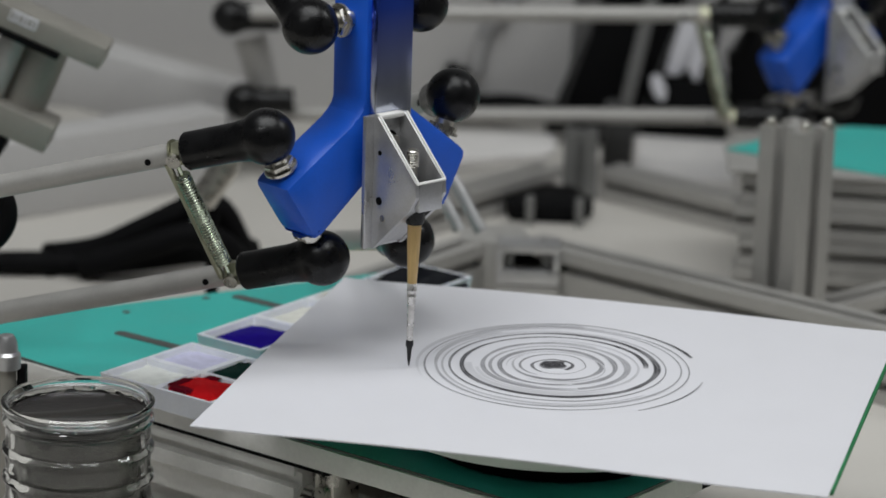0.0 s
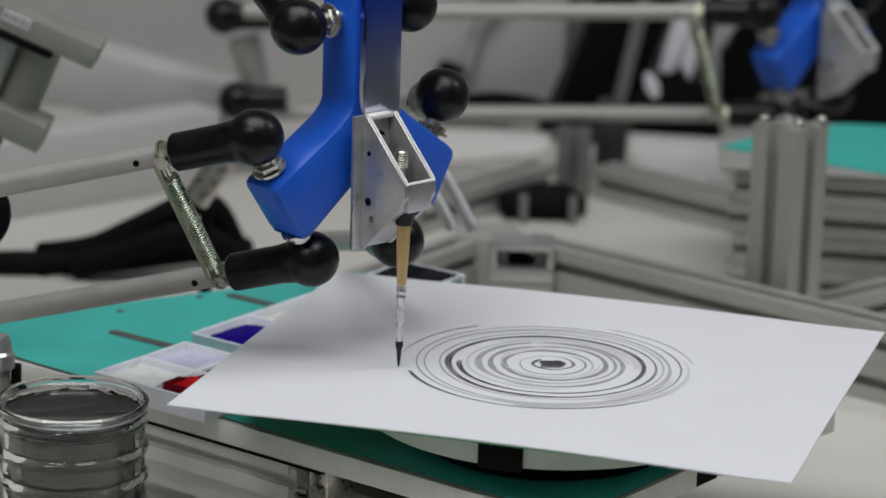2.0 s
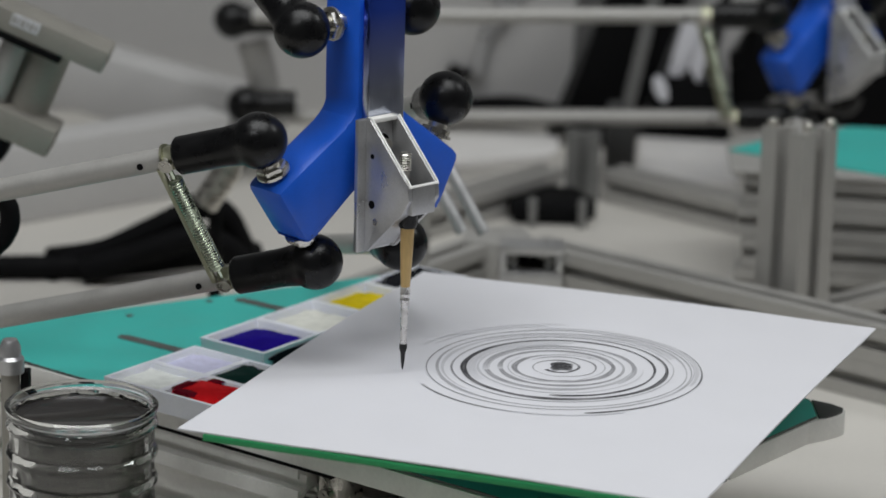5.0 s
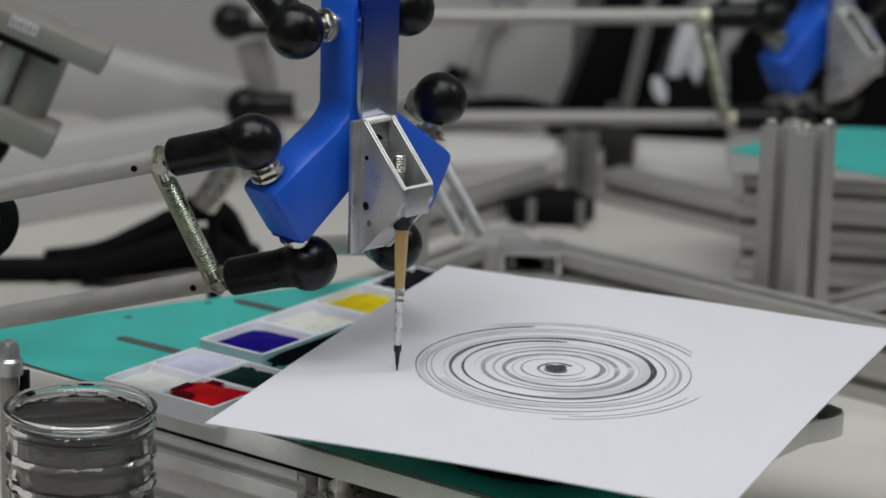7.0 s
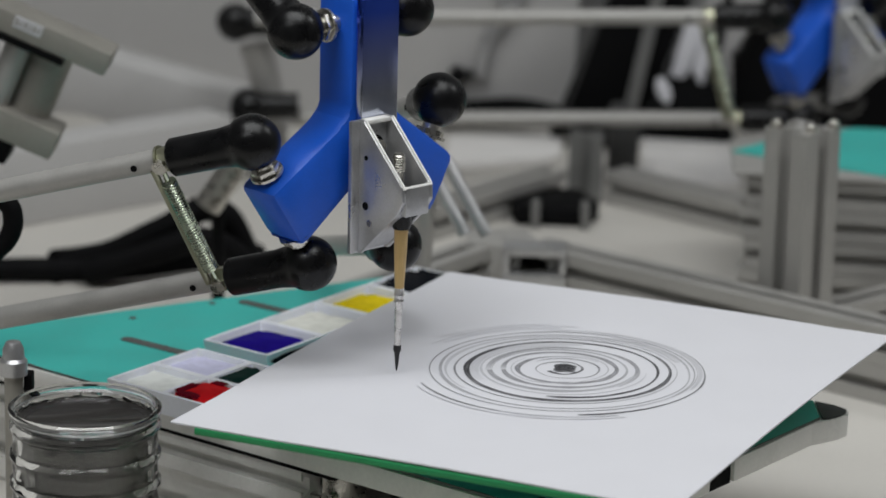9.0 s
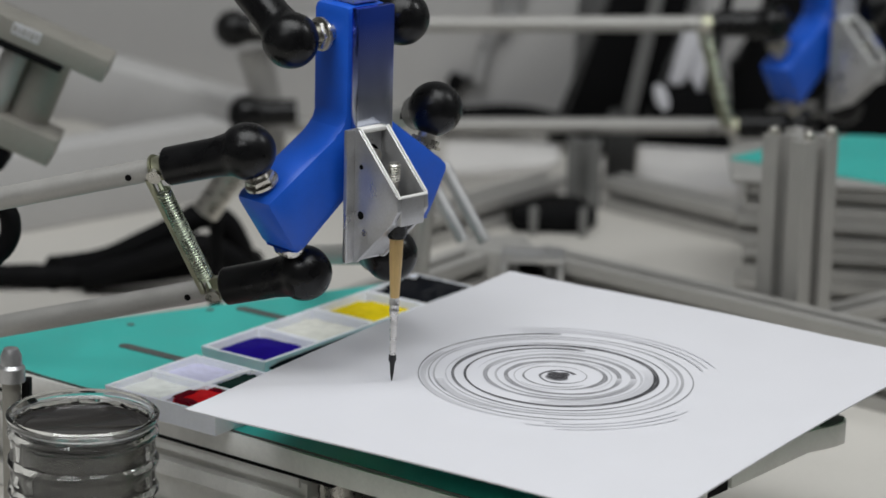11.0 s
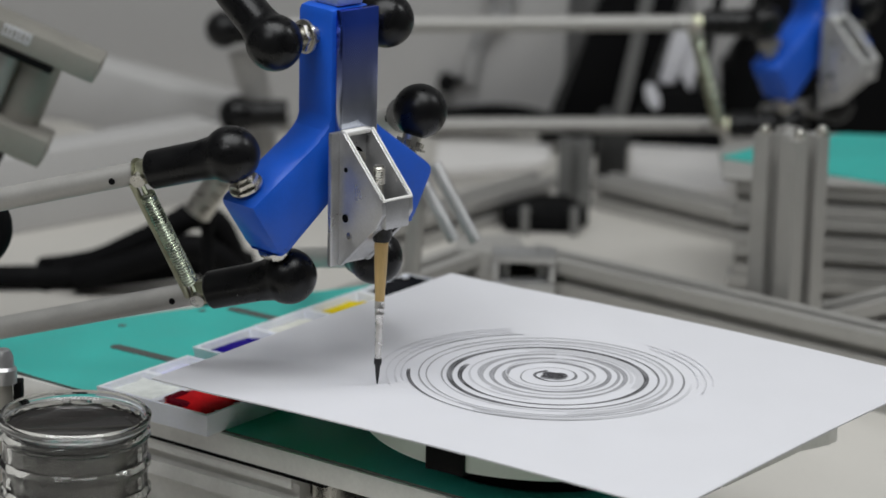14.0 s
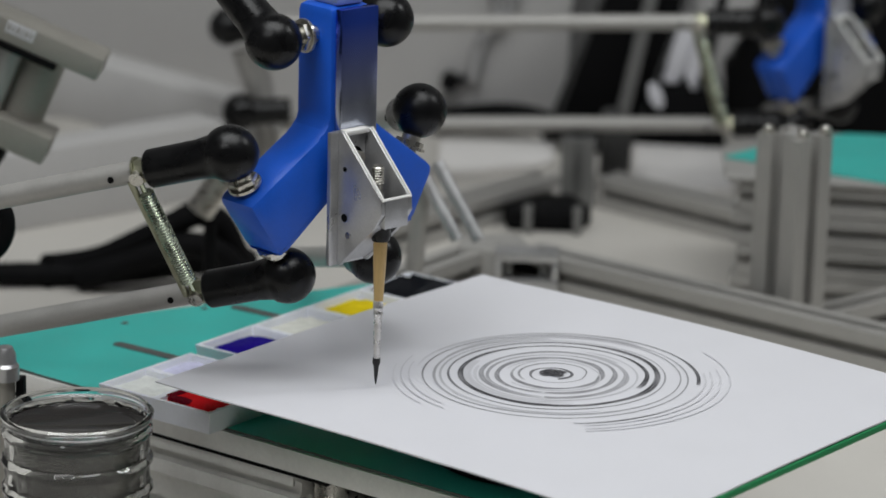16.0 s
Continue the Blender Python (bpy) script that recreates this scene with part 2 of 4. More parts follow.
def build_ceiling_fixture(x, y, sx, sy):
    t = tagged(empty("ceiling_light", pose(x, y, 1.9)), "white recessed ceiling light panel, unseen, assumed for the room", "ceiling light", "ceiling lights")
    bm = bmesh.new()
    for c, s in (((0, sy / 2 + 0.015, 0), (sx + 0.06, 0.03, 0.04)), ((0, -sy / 2 - 0.015, 0), (sx + 0.06, 0.03, 0.04)),
                 ((sx / 2 + 0.015, 0, 0), (0.03, sy, 0.04)), ((-sx / 2 - 0.015, 0, 0), (0.03, sy, 0.04))):
        add_box(bm, c, s)
    part("frame", bm, CEILING, t, smooth=False)


# one housing per lamp, the added fill included
for lx, ly, lsx, lsy, _ in LAMPS:
    build_ceiling_fixture(lx, ly, lsx, lsy)


def build_table():
    t = tagged(empty("table", pose(0, 0.3, TABLE_Z)), "cream laminate lab table against a grey wall", "table")
    bm = bmesh.new()
    # unseen front right part left out so the bar mirrors dark floor
    add_prism(bm, [(-1.2, -0.75), (0.34, -0.75), (0.34, 0.02), (1.2, 0.02), (1.2, 0.75), (-1.2, 0.75)], 0.03, pose(0, 0, -0.03), 0.003)
    part("tabletop", bm, TABLE, t)
    for x, ys in ((-1.1, (-0.65, 0.65)), (0.28, (-0.65,)), (1.1, (0.1, 0.65))):
        for y in ys:
            bm = bmesh.new()
            add_box(bm, (x, y, -0.39), (0.05, 0.05, 0.72), None, 0.003)
            part("leg", bm, ALU, t)


build_table()

# ---- the base of the drawing machine: plate, mat, rails ----
A = Vector((0.8141, -0.5807, 0))     # along the plate's long side
B = Vector((0.5807, 0.8141, 0))      # across it
PLATE_ROT = Matrix((A, B, Vector((0, 0, 1)))).transposed().to_4x4()
MAT_Z = -0.035


def ab(a, b, z=0.0):
    return A * a + B * b + Vector((0, 0, z))


PLATE_OUTLINE = [(-0.358, -0.083), (0.0745, -0.083), (0.0745, 0.020), (0.066, 0.020), (0.066, 0.041), (0.0745, 0.041),
                 (0.0740, 0.112), (0.0775, 0.122), (0.0795, 0.130), (0.0795, 0.137), (0.0765, 0.1425), (0.068, 0.1445), (-0.165, 0.143), (-0.165, 0.172), (-0.249, 0.172)]


def build_base():
    t = tagged(empty("machine_base", PLATE_ROT @ pose(0, 0, 0)), "aluminium base plate on slotted rails, standing on the table", "machine base")
    bm = bmesh.new()
    add_prism(bm, PLATE_OUTLINE, 0.0115, pose(0, 0, MAT_Z - 0.0125), 0.0004)
    part("plate", bm, ALU_EDGE, t, "bare aluminium plate with scratched edges")
    # black strip put in as the shade line below the plate
    bm = bmesh.new()
    add_box(bm, (-0.215, -0.0790, MAT_Z - 0.0133), (0.285, 0.0086, 0.0014))
    part("seam_strip", bm, BLACK, t, "black strip painted as the shade in the gap under the plate")
    # black block stands for the shadow inside the plate's notch
    bm = bmesh.new()
    add_box(bm, (0.0695, 0.0305, MAT_Z - 0.0075), (0.006, 0.0205, 0.0115))
    part("stop_block", bm, BLACK, t, "black block filling the notch as its shade")
    bm = bmesh.new()
    add_prism(bm, [(0.0745, 0.1205), (0.0770, 0.1235), (0.0785, 0.130), (0.0785, 0.1365), (0.0760, 0.1412), (0.068, 0.1430), (0.0570, 0.1420)], 0.0011, pose(0, 0, MAT_Z - 0.0010), 0.0002)
    part("end_pad", bm, DARK_GREY, t, "dark rubber pad at the rounded end")
    for (p0, p1, sz) in (((-0.36, -0.070, -0.0585), (-0.096, -0.070, -0.0585), 0.021),
                         ((-0.43, -0.058, -0.0885), (-0.03, -0.058, -0.0885), 0.033),
                         ((-0.26, 0.10, -0.0765), (-0.06, 0.10, -0.0765), 0.057),
                         ):
        bm = bmesh.new()
        add_rail(bm, p0, p1, sz)
        # front rails take the lighter metal so they read as lit
        part("rail", bm, ALU_EDGE, t)
    bm = bmesh.new()
    add_box(bm, (-0.02, 0.02, -0.0765), (0.056, 0.056, 0.058), None, 0.002)
    part("motor", bm, BLACK, t, "black motor block below the plate")
    for a_, r_, z_ in ((-0.2479, 0.0016, -0.0389), (-0.2323, 0.0036, -0.0372)):
        bm = bmesh.new()
        add_cyl(bm, (a_, -0.0832, z_), (a_, -0.0885, z_), r_, seg=16)
        part("bolt", bm, BLACK, t, "black socket head bolt")
    bm = bmesh.new()
    add_box(bm, (-0.079, -0.068, -0.0615), (0.012, 0.02, 0.028), None, 0.001)
    add_cyl(bm, (-0.079, -0.078, -0.0615), (-0.079, -0.081, -0.0615), 0.005, seg=12)
    part("corner_bracket", bm, STEEL, t)


build_base()


def build_mat():
    t = tagged(empty("cutting_mat", PLATE_ROT @ pose(0, 0, MAT_Z)), "teal green cutting mat covering the aluminium plate", "mat")
    inset = [(-0.3555, -0.0815), (0.0735, -0.0815), (0.0735, 0.0185), (0.0650, 0.0185), (0.0650, 0.0425), (0.0735, 0.0425),
             (0.0735, 0.1200), (0.0560, 0.1415), (-0.1665, 0.1415), (-0.1665, 0.1705), (-0.2475, 0.1705)]
    bm = bmesh.new()
    add_prism(bm, inset, 0.0009, pose(0, 0, -0.0008))
    part("sheet", bm, TEAL, t, smooth=False)
    for x, y in ((-0.2541, -0.0145), (-0.2543, 0.0795)):
        bm = bmesh.new()
        pts = []
        for k in range(13):
            a = math.pi / 2 + math.pi * k / 12
            pts.append((-0.019 + 0.0035 * math.cos(a), 0.0035 * math.sin(a)))
        for k in range(13):
            a = -math.pi / 2 + math.pi * k / 12
            pts.append((0.019 + 0.0035 * math.cos(a), 0.0035 * math.sin(a)))
        add_prism(bm, pts, 0.0004, pose(x, y, 0.00012, 0, 0, 3))
        part("slot", bm, SLOT_GREY, t, "long grey adjusting slot", smooth=False)
    k = 0
    for (ax, ay), (bx_, by_) in (((-0.3555, -0.0815), (0.0735, -0.0815)), ((0.0735, -0.0815), (0.0735, 0.0185)), ((0.0735, 0.0425), (0.0735, 0.1200))):
        bm = bmesh.new()
        n = int(math.hypot(bx_ - ax, by_ - ay) / 0.006)
        for i in range(n):
            q = noise.noise(Vector((k * 0.37, 2.0, 5.0)))
            k += 1
            f = (i + 0.5) / n
            w = 0.0006 + 0.0009 * max(0, q)
            add_box(bm, (ax + (bx_ - ax) * f, ay + (by_ - ay) * f, -0.0001), (0.0062 if ay == by_ else w, w if ay == by_ else 0.0062, 0.0010 + 0.0006 * q))
        part("cut_edge", bm, SLOT_GREY, t, "ragged dark cut edge", smooth=False)
    for x, y in ((-0.298, 0.015), (-0.285, 0.065)):
        bm = bmesh.new()
        add_cyl(bm, (x, y, 0.0001), (x, y, 0.0004), 0.0022, seg=12)
        part("screw_hole", bm, SLOT_GREY, t)


SLOT_GREY = material("dark_slot", (0.10, 0.105, 0.10), 0.5, 0.2, 0.2, 80, 0.05, 400)
build_mat()


# ---- turntable, board and paper that turn together ----
TILT = Matrix.Rotation(0.0099, 4, "X") @ Matrix.Rotation(-0.0017, 4, "Y")


def build_turntable():
    t = tagged(empty("turntable", pose(0, 0, 0)), "white round turntable disc with a black clamp", "turntable")
    bm = bmesh.new()
    add_lathe(bm, [(0, -0.0050), (0.0895, -0.0050), (0.0905, -0.0057), (0.0905, -0.0185), (0.0895, -0.0192), (0, -0.0192)], None, 96)
    part("disc", bm, DISC, t)
    # oversized black hub, added to block light and deepen the shade below
    bm = bmesh.new()
    add_lathe(bm, [(0, -0.0193), (0.066, -0.0193), (0.062, -0.0338), (0, -0.0338)], None, 40)
    part("hub", bm, BLACK, t)
    for a in (91,):
        bm = bmesh.new()
        add_box(bm, (0.088, 0, -0.0133), (0.0085, 0.021, 0.0145), pose(0, 0, 0, 0, 0, a), 0.0006)
        part("clamp", bm, BLACK, t, "black clamp on the rim")
    return t


PAPER_X0, PAPER_X1, PAPER_Y0, PAPER_Y1 = -0.1415, 0.1508, -0.1297, 0.1196


def build_board():
    t = tagged(empty("drawing_board", pose(0, 0, 0)), "thin bright green drawing board under the paper", "board")
    bm = bmesh.new()
    x0, x1, y0, y1 = PAPER_X0 + 0.012, PAPER_X1 + 0.0008, PAPER_Y0 + 0.013, PAPER_Y1 - 0.012
    add_box(bm, ((x0 + x1) / 2, (y0 + y1) / 2, -0.0025), (x1 - x0, y1 - y0, 0.0032), TILT, 0.0005)
    part("sheet", bm, GREEN, t)
    return t


def dome(x, y):
    """A slight bulge of the sheet, fitted so the spiral lines up in the camera's view."""
    return 0.0034 * max(0.0, 1.0 - (x * x + y * y) / 0.028)


def ribbon(bm, a0, a1, radius, width, dark, step=3.0, z=0.0):
    """A brush line: radius, width and darkness are functions of the angle in degrees."""
    bm.verts.layers.float.new("ink_load")
    bm.verts.layers.float_vector.new("ink_grain")
    density, grain = bm.verts.layers.float["ink_load"], bm.verts.layers.float_vector["ink_grain"]
    n = max(3, int(abs(a1 - a0) / step) + 1)
    last = None
    for i in range(n):
        a = a0 + (a1 - a0) * i / (n - 1)
        r, w, d = radius(a), width(a), max(0.0, min(1.0, dark(a)))
        c, s = math.cos(radians(a)), math.sin(radians(a))
        row = []
        for o, k in ((-0.5, 0.08), (-0.32, 1.0), (0.0, 0.86), (0.32, 0.95), (0.5, 0.08)):
            v = bm.verts.new(TILT @ Vector(((r + o * w) * c, (r + o * w) * s, z + dome(r + o * w, 0))))
            v[density] = d * k
            v[grain] = (radians(a) * 5.0, (r + o * w) * 2600.0, a0 * 0.13)
            row.append(v)
        if last:
            for p, q, u, v in zip(last, last[1:], row[1:], row):
                bm.faces.new((p, q, u, v))
        last = row


def rough_line(seed, a, freq=1.0):
    p = Vector((math.cos(radians(a)) * freq * 1.6, math.sin(radians(a)) * freq * 1.6, seed * 3.71))
    return noise.noise(p)


# brush lines from the middle outwards: angle on the paper in degrees, radius, width (mm), darkness
LINES_INNER = [
    [(-40, 7.4, 1.6, 0.90), (60, 8.6, 1.3, 0.80), (140, 10.0, 1.2, 0.62), (200, 11.6, 1.5, 0.75), (262, 12.2, 0.7, 0.42), (330, 13.2, 0.5, 0.30),
     (380, 14.5, 0.6, 0.45), (450, 17.6, 0.7, 0.50), (490, 17.8, 0.9, 0.52), (560, 17.3, 1.1, 0.52), (612, 17.0, 0.8, 0.30)],
    [(150, 21.8, 0.5, 0.12), (205, 20.6, 1.0, 0.30), (262, 20.7, 2.1, 0.66), (298, 21.5, 2.2, 0.50), (380, 22.2, 2.2, 0.46), (449, 25.2, 2.2, 0.46),
     (480, 26.4, 2.2, 0.48), (560, 27.3, 2.2, 0.48), (622, 28.8, 2.0, 0.46), (658, 28.5, 2.2, 0.46)],
]
LINES_MIDDLE = [
    [(298, 28.5, 2.2, 0.46), (380, 28.9, 2.2, 0.50), (448, 30.8, 1.4, 0.36), (480, 31.0, 0.9, 0.22), (560, 31.7, 1.5, 0.40), (610, 33.2, 1.4, 0.30),
     (658, 35.2, 2.4, 0.40), (740, 34.6, 2.8, 0.32), (808, 34.8, 1.4, 0.20), (838, 36.2, 1.2, 0.12)],
    [(70, 36.6, 1.4, 0.16), (117, 36.3, 2.2, 0.40), (199, 35.2, 1.8, 0.38), (263, 35.0, 3.0, 0.42), (300, 35.6, 2.6, 0.34)],
    [(250, 24.4, 0.5, 0.10), (330, 25.2, 0.6, 0.16), (420, 21.0, 0.5, 0.14), (480, 22.3, 0.6, 0.18), (560, 23.6, 0.5, 0.10)],
    [(200, 38.4, 1.4, 0.06), (298, 39.2, 1.2, 0.15), (380, 39.8, 1.0, 0.12), (470, 40.4, 0.7, 0.08)],
    [(190, 42.6, 3.4, 0.07), (262, 42.2, 4.2, 0.13), (320, 43.0, 3.4, 0.08)],
]
LINES_DARK = [
    [(14, 43.6, 2.2, 0.55), (24, 44.2, 3.0, 0.95), (50, 45.2, 1.9, 0.92), (87, 46.0, 1.0, 0.74), (117, 46.0, 1.1, 0.80), (199, 45.4, 1.6, 0.93), (240, 45.3, 2.3, 0.90),
     (263, 45.4, 2.2, 0.90), (298, 46.2, 2.9, 0.93), (330, 47.4, 2.0, 0.86), (380, 49.1, 2.7, 0.88), (447, 51.6, 2.0, 0.84), (477, 51.9, 1.3, 0.72),
     (559, 51.3, 1.1, 0.72), (623, 51.2, 1.0, 0.58), (658, 51.9, 0.9, 0.56), (739, 53.0, 0.7, 0.46), (807, 54.8, 0.6, 0.25), (850, 55.6, 0.5, 0.10)],
]
LINES_OUTER = [
    [(120, 55.2, 0.6, 0.14), (199, 54.9, 0.8, 0.24), (263, 56.0, 1.6, 0.12), (330, 56.6, 0.6, 0.10)],
    [(130, 59.4, 3.6, 0.10), (199, 57.8, 1.4, 0.30), (263, 59.5, 0.9, 0.34), (298, 58.9, 1.6, 0.30), (379, 60.5, 0.7, 0.38), (447, 62.2, 0.6, 0.28),
     (477, 61.0, 0.7, 0.22), (540, 61.2, 0.6, 0.12)],
    [(80, 64.2, 0.5, 0.22), (117, 63.6, 0.6, 0.30), (199, 63.5, 0.8, 0.50), (263, 63.7, 0.7, 0.42), (298, 64.0, 0.7, 0.42), (379, 64.3, 0.7, 0.46), (440, 64.6, 0.6, 0.24),
     (500, 65.4, 0.5, 0.10)],
]
LINES_STROKES = [
    [(30, 69.3, 1.5, 0.93), (55, 69.4, 1.2, 0.84), (87, 69.4, 0.8, 0.66), (117, 68.4, 0.7, 0.50), (163, 68.4, 0.5, 0.30)],
    [(315, 71.8, 0.6, 0.45), (332, 71.8, 0.9, 0.70), (360, 71.9, 0.9, 0.86)],
    [(90, 66.4, 1.2, 0.10), (150, 66.8, 2.4, 0.12), (210, 67.0, 1.0, 0.06)],
]


def between(knots, a, k):
    """The k-th value of the knots at angle a, eased from knot to knot."""
    for p, q in zip(knots, knots[1:]):
        if a <= q[0]:
            u = max(0.0, (a - p[0]) / (q[0] - p[0]))
            return p[k] + (q[k] - p[k]) * u * u * (3 - 2 * u)
    return knots[-1][k]


def build_paper():
    t = tagged(empty("drawing_paper", pose(0, 0, 0)), "white drawing paper with grey ink spiral painted on it", "paper")
    bm = bmesh.new()
    x0, x1, y0, y1 = PAPER_X0, PAPER_X1, PAPER_Y0, PAPER_Y1
    nx, ny = 40, 34
    grid = {}
    for lev in (0, 1):
        for i in range(nx + 1):
            for j in range(ny + 1):
                u, v = i / nx, j / ny
                x, y = x0 + (x1 - x0) * u, y0 + (y1 - y0) * v
                curl = dome(x, y)
                grid[lev, i, j] = bm.verts.new(TILT @ Vector((x, y, curl - 0.0007 * lev)))
    for i in range(nx):
        for j in range(ny):
            bm.faces.new([grid[0, i, j], grid[0, i + 1, j], grid[0, i + 1, j + 1], grid[0, i, j + 1]])
            bm.faces.new([grid[1, i, j], grid[1, i, j + 1], grid[1, i + 1, j + 1], grid[1, i + 1, j]])
    for i in range(nx):
        bm.faces.new([grid[0, i, 0], grid[1, i, 0], grid[1, i + 1, 0], grid[0, i + 1, 0]])
        bm.faces.new([grid[0, i, ny], grid[0, i + 1, ny], grid[1, i + 1, ny], grid[1, i, ny]])
    for j in range(ny):
        bm.faces.new([grid[0, 0, j], grid[0, 0, j + 1], grid[1, 0, j + 1], grid[1, 0, j]])
        bm.faces.new([grid[0, nx, j], grid[1, nx, j], grid[1, nx, j + 1], grid[0, nx, j + 1]])
    part("sheet", bm, PAPER, t)
    # the finished part of the spiral, line by line and turn by turn
    seed = 0
    for knots in LINES_INNER + LINES_MIDDLE + LINES_DARK + LINES_OUTER + LINES_STROKES:
        seed += 1

        def wave(a, shift, freq, seed=seed):
            return noise.noise(Vector((a * freq * 0.02, seed * 7.3, shift)))

        def radius(a, knots=knots, wave=wave):
            return 0.001 * (between(knots, a, 1) + 0.35 * wave(a, 1.0, 1.0))

        def width(a, knots=knots, wave=wave):
            return 0.00128 * between(knots, a, 2) * (1.0 + 0.45 * wave(a, 5.0, 1.6))

        def dark(a, knots=knots, wave=wave):
            ends = min(1.0, (a - knots[0][0]) / 6.0 + 0.35, (knots[-1][0] - a) / 20.0 + 0.1)
            return between(knots, a, 3) * (1.0 + 0.30 * wave(a, 9.0, 2.2)) * ends

        a = knots[0][0]
        while a < knots[-1][0] - 1:
            b = min(a + 360, knots[-1][0])
            bm = bmesh.new()
            ribbon(bm, a, b, radius, width, dark, 2.5, 0.00010 + 0.000006 * seed)
            part("ink_line", bm, INK, t)
            a = b
    # the blot in the middle
    bm = bmesh.new()
    bm.verts.layers.float.new("ink_load")
    bm.verts.layers.float_vector.new("ink_grain")
    density, grain = bm.verts.layers.float["ink_load"], bm.verts.layers.float_vector["ink_grain"]
    rings = []
    for f, d in ((0.0, 1.0), (0.55, 0.97), (0.85, 0.90), (1.0, 0.25)):
        ring = []
        for i in range(48):
            a = 2 * math.pi * i / 48
            r = f * (0.0062 + 0.0021 * noise.noise(Vector((math.cos(a) * 1.3, math.sin(a) * 1.3, 4.0))) + 0.0009 * math.cos(a - 2.6))
            v = bm.verts.new(TILT @ Vector((r * math.cos(a) - 0.0010, r * math.sin(a), 0.0004 + dome(r, 0))))
            v[density], v[grain] = d, (a * 2, r * 900, 3.0)
            ring.append(v)
        rings.append(ring)
    for p, q in zip(rings, rings[1:]):
        for i in range(48):
            bm.faces.new((p[i], q[i], q[(i + 1) % 48], p[(i + 1) % 48]))
    bmesh.ops.remove_doubles(bm, verts=bm.verts[:], dist=1e-7)
    part("ink_blot", bm, INK, t, "black ink blot")
    return t


TURN_RATE = 91.70                   # degrees a second, clockwise from above
# angle corrections fitted to the camera's view: seconds, degrees
TURN_OFF = [(0.0, -12.1), (0.5, -11.0), (1.0, -10.9), (1.5, -10.5), (2.0, -11.0), (2.5, -10.7), (3.0, -8.5), (3.5, -11.9), (4.0, -10.9),
            (6.5, -11.4), (7.0, -7.8), (7.5, -9.3), (8.0, -9.2), (8.5, -11.7), (9.0, -8.2), (11.5, -11.8), (12.0, -12.0), (12.5, -14.6),
            (13.0, -11.1), (13.5, -11.0), (14.0, -9.1), (14.5, -12.1), (15.0, -12.8), (15.5, -11.1), (16.0, -10.0)]


def turn_at(t):
    off = np.interp(t, [r[0] for r in TURN_OFF], [r[1] for r in TURN_OFF])
    return float(off) - TURN_RATE * t


TIP = [(0.0, -0.0706, -0.0097), (0.5, -0.0706, -0.0116), (1.0, -0.0710, -0.0117), (1.5, -0.0717, -0.0122), (2.0, -0.0724, -0.0140), (2.5,
       -0.0724, -0.0151), (3.0, -0.0729, -0.0145), (3.5, -0.0733, -0.0134), (4.0, -0.0740, -0.0128), (6.5, -0.0766, -0.0123), (7.0, -0.0772,
       -0.0126), (7.5, -0.0774, -0.0124), (8.0, -0.0780, -0.0115), (8.5, -0.0792, -0.0119), (9.0, -0.0795, -0.0120), (11.5, -0.0806,
       -0.0181), (12.0, -0.0807, -0.0188), (12.5, -0.0813, -0.0190), (13.0, -0.0815, -0.0201), (13.5, -0.0826, -0.0214), (14.0, -0.0832,
       -0.0225), (14.5, -0.0836, -0.0228), (15.0, -0.0836, -0.0237), (15.5, -0.0838, -0.0243), (16.0, -0.0849, -0.0250)]


def tip_at(t):
    ts = [r[0] for r in TIP]
    return float(np.interp(t, ts, [r[1] for r in TIP])), float(np.interp(t, ts, [r[2] for r in TIP]))


turntable = build_turntable()
drawing_board = build_board()
paper = build_paper()
STROKES = []
# when the brush leaves ink: from, to, strength
PRESSED = [(0.0, 0.6, 0.36), (0.6, 1.25, 0.16), (1.25, 2.1, 0.46), (2.1, 3.8, 0.14), (3.8, 4.6, 0.38), (4.6, 5.1, 0.12), (5.1, 6.1, 0.34), (6.1, 7.8, 0.12),
           (7.8, 8.5, 0.20), (8.5, 9.1, 0.10), (9.1, 10.1, 0.28), (10.1, 13.0, 0.09), (13.0, 14.1, 0.30), (14.1, 15.9, 0.10)]


def build_growing_strokes():
    """Short pieces of the outermost lines, which surface as the brush passes."""
    dt = 0.12
    k = 0
    t = 0.05
    while t < 15.9:
        x, y = tip_at(t)
        r = math.hypot(x, y)
        a = math.degrees(math.atan2(y, x)) - turn_at(t)
        r *= 0.985
        strength = 0.0
        for t0, t1, level in PRESSED:
            if t0 <= t < t1:
                strength = 0.40 * level ** 2 * min(1.0, 0.55 + 2.2 * (t - t0), 0.55 + 2.2 * (t1 - t))
        if strength > 0.012:
            w = 0.00075 + 0.0010 * strength
            rate = TURN_RATE * dt
            bm = bmesh.new()
            ribbon(bm, a, a + rate * 1.02, lambda q, r=r, a=a, rate=rate: r + 0.00015 * (q - a) / rate, lambda q, w=w: w * (1 + 0.3 * rough_line(5, q, 2)),
                   lambda q, s=strength: s, 3.0, 0.0004 + 0.000002 * (k % 20))
            ob = part("brush_stroke", bm, INK, paper)
            STROKES.append((ob, t + dt))
        t += dt
        k += 1


build_growing_strokes()

# ---- the painting arm: platform with three pairs of ball-jointed rods ----
BALL_R = 0.0135


def helix(p0, p1, r, turns, steps=12):
    m, length = frame_to(p0, p1)
    n = turns * steps
    return [m @ Vector((r * math.cos(2 * math.pi * i / steps), r * math.sin(2 * math.pi * i / steps), length * i / n)) for i in range(n + 1)]


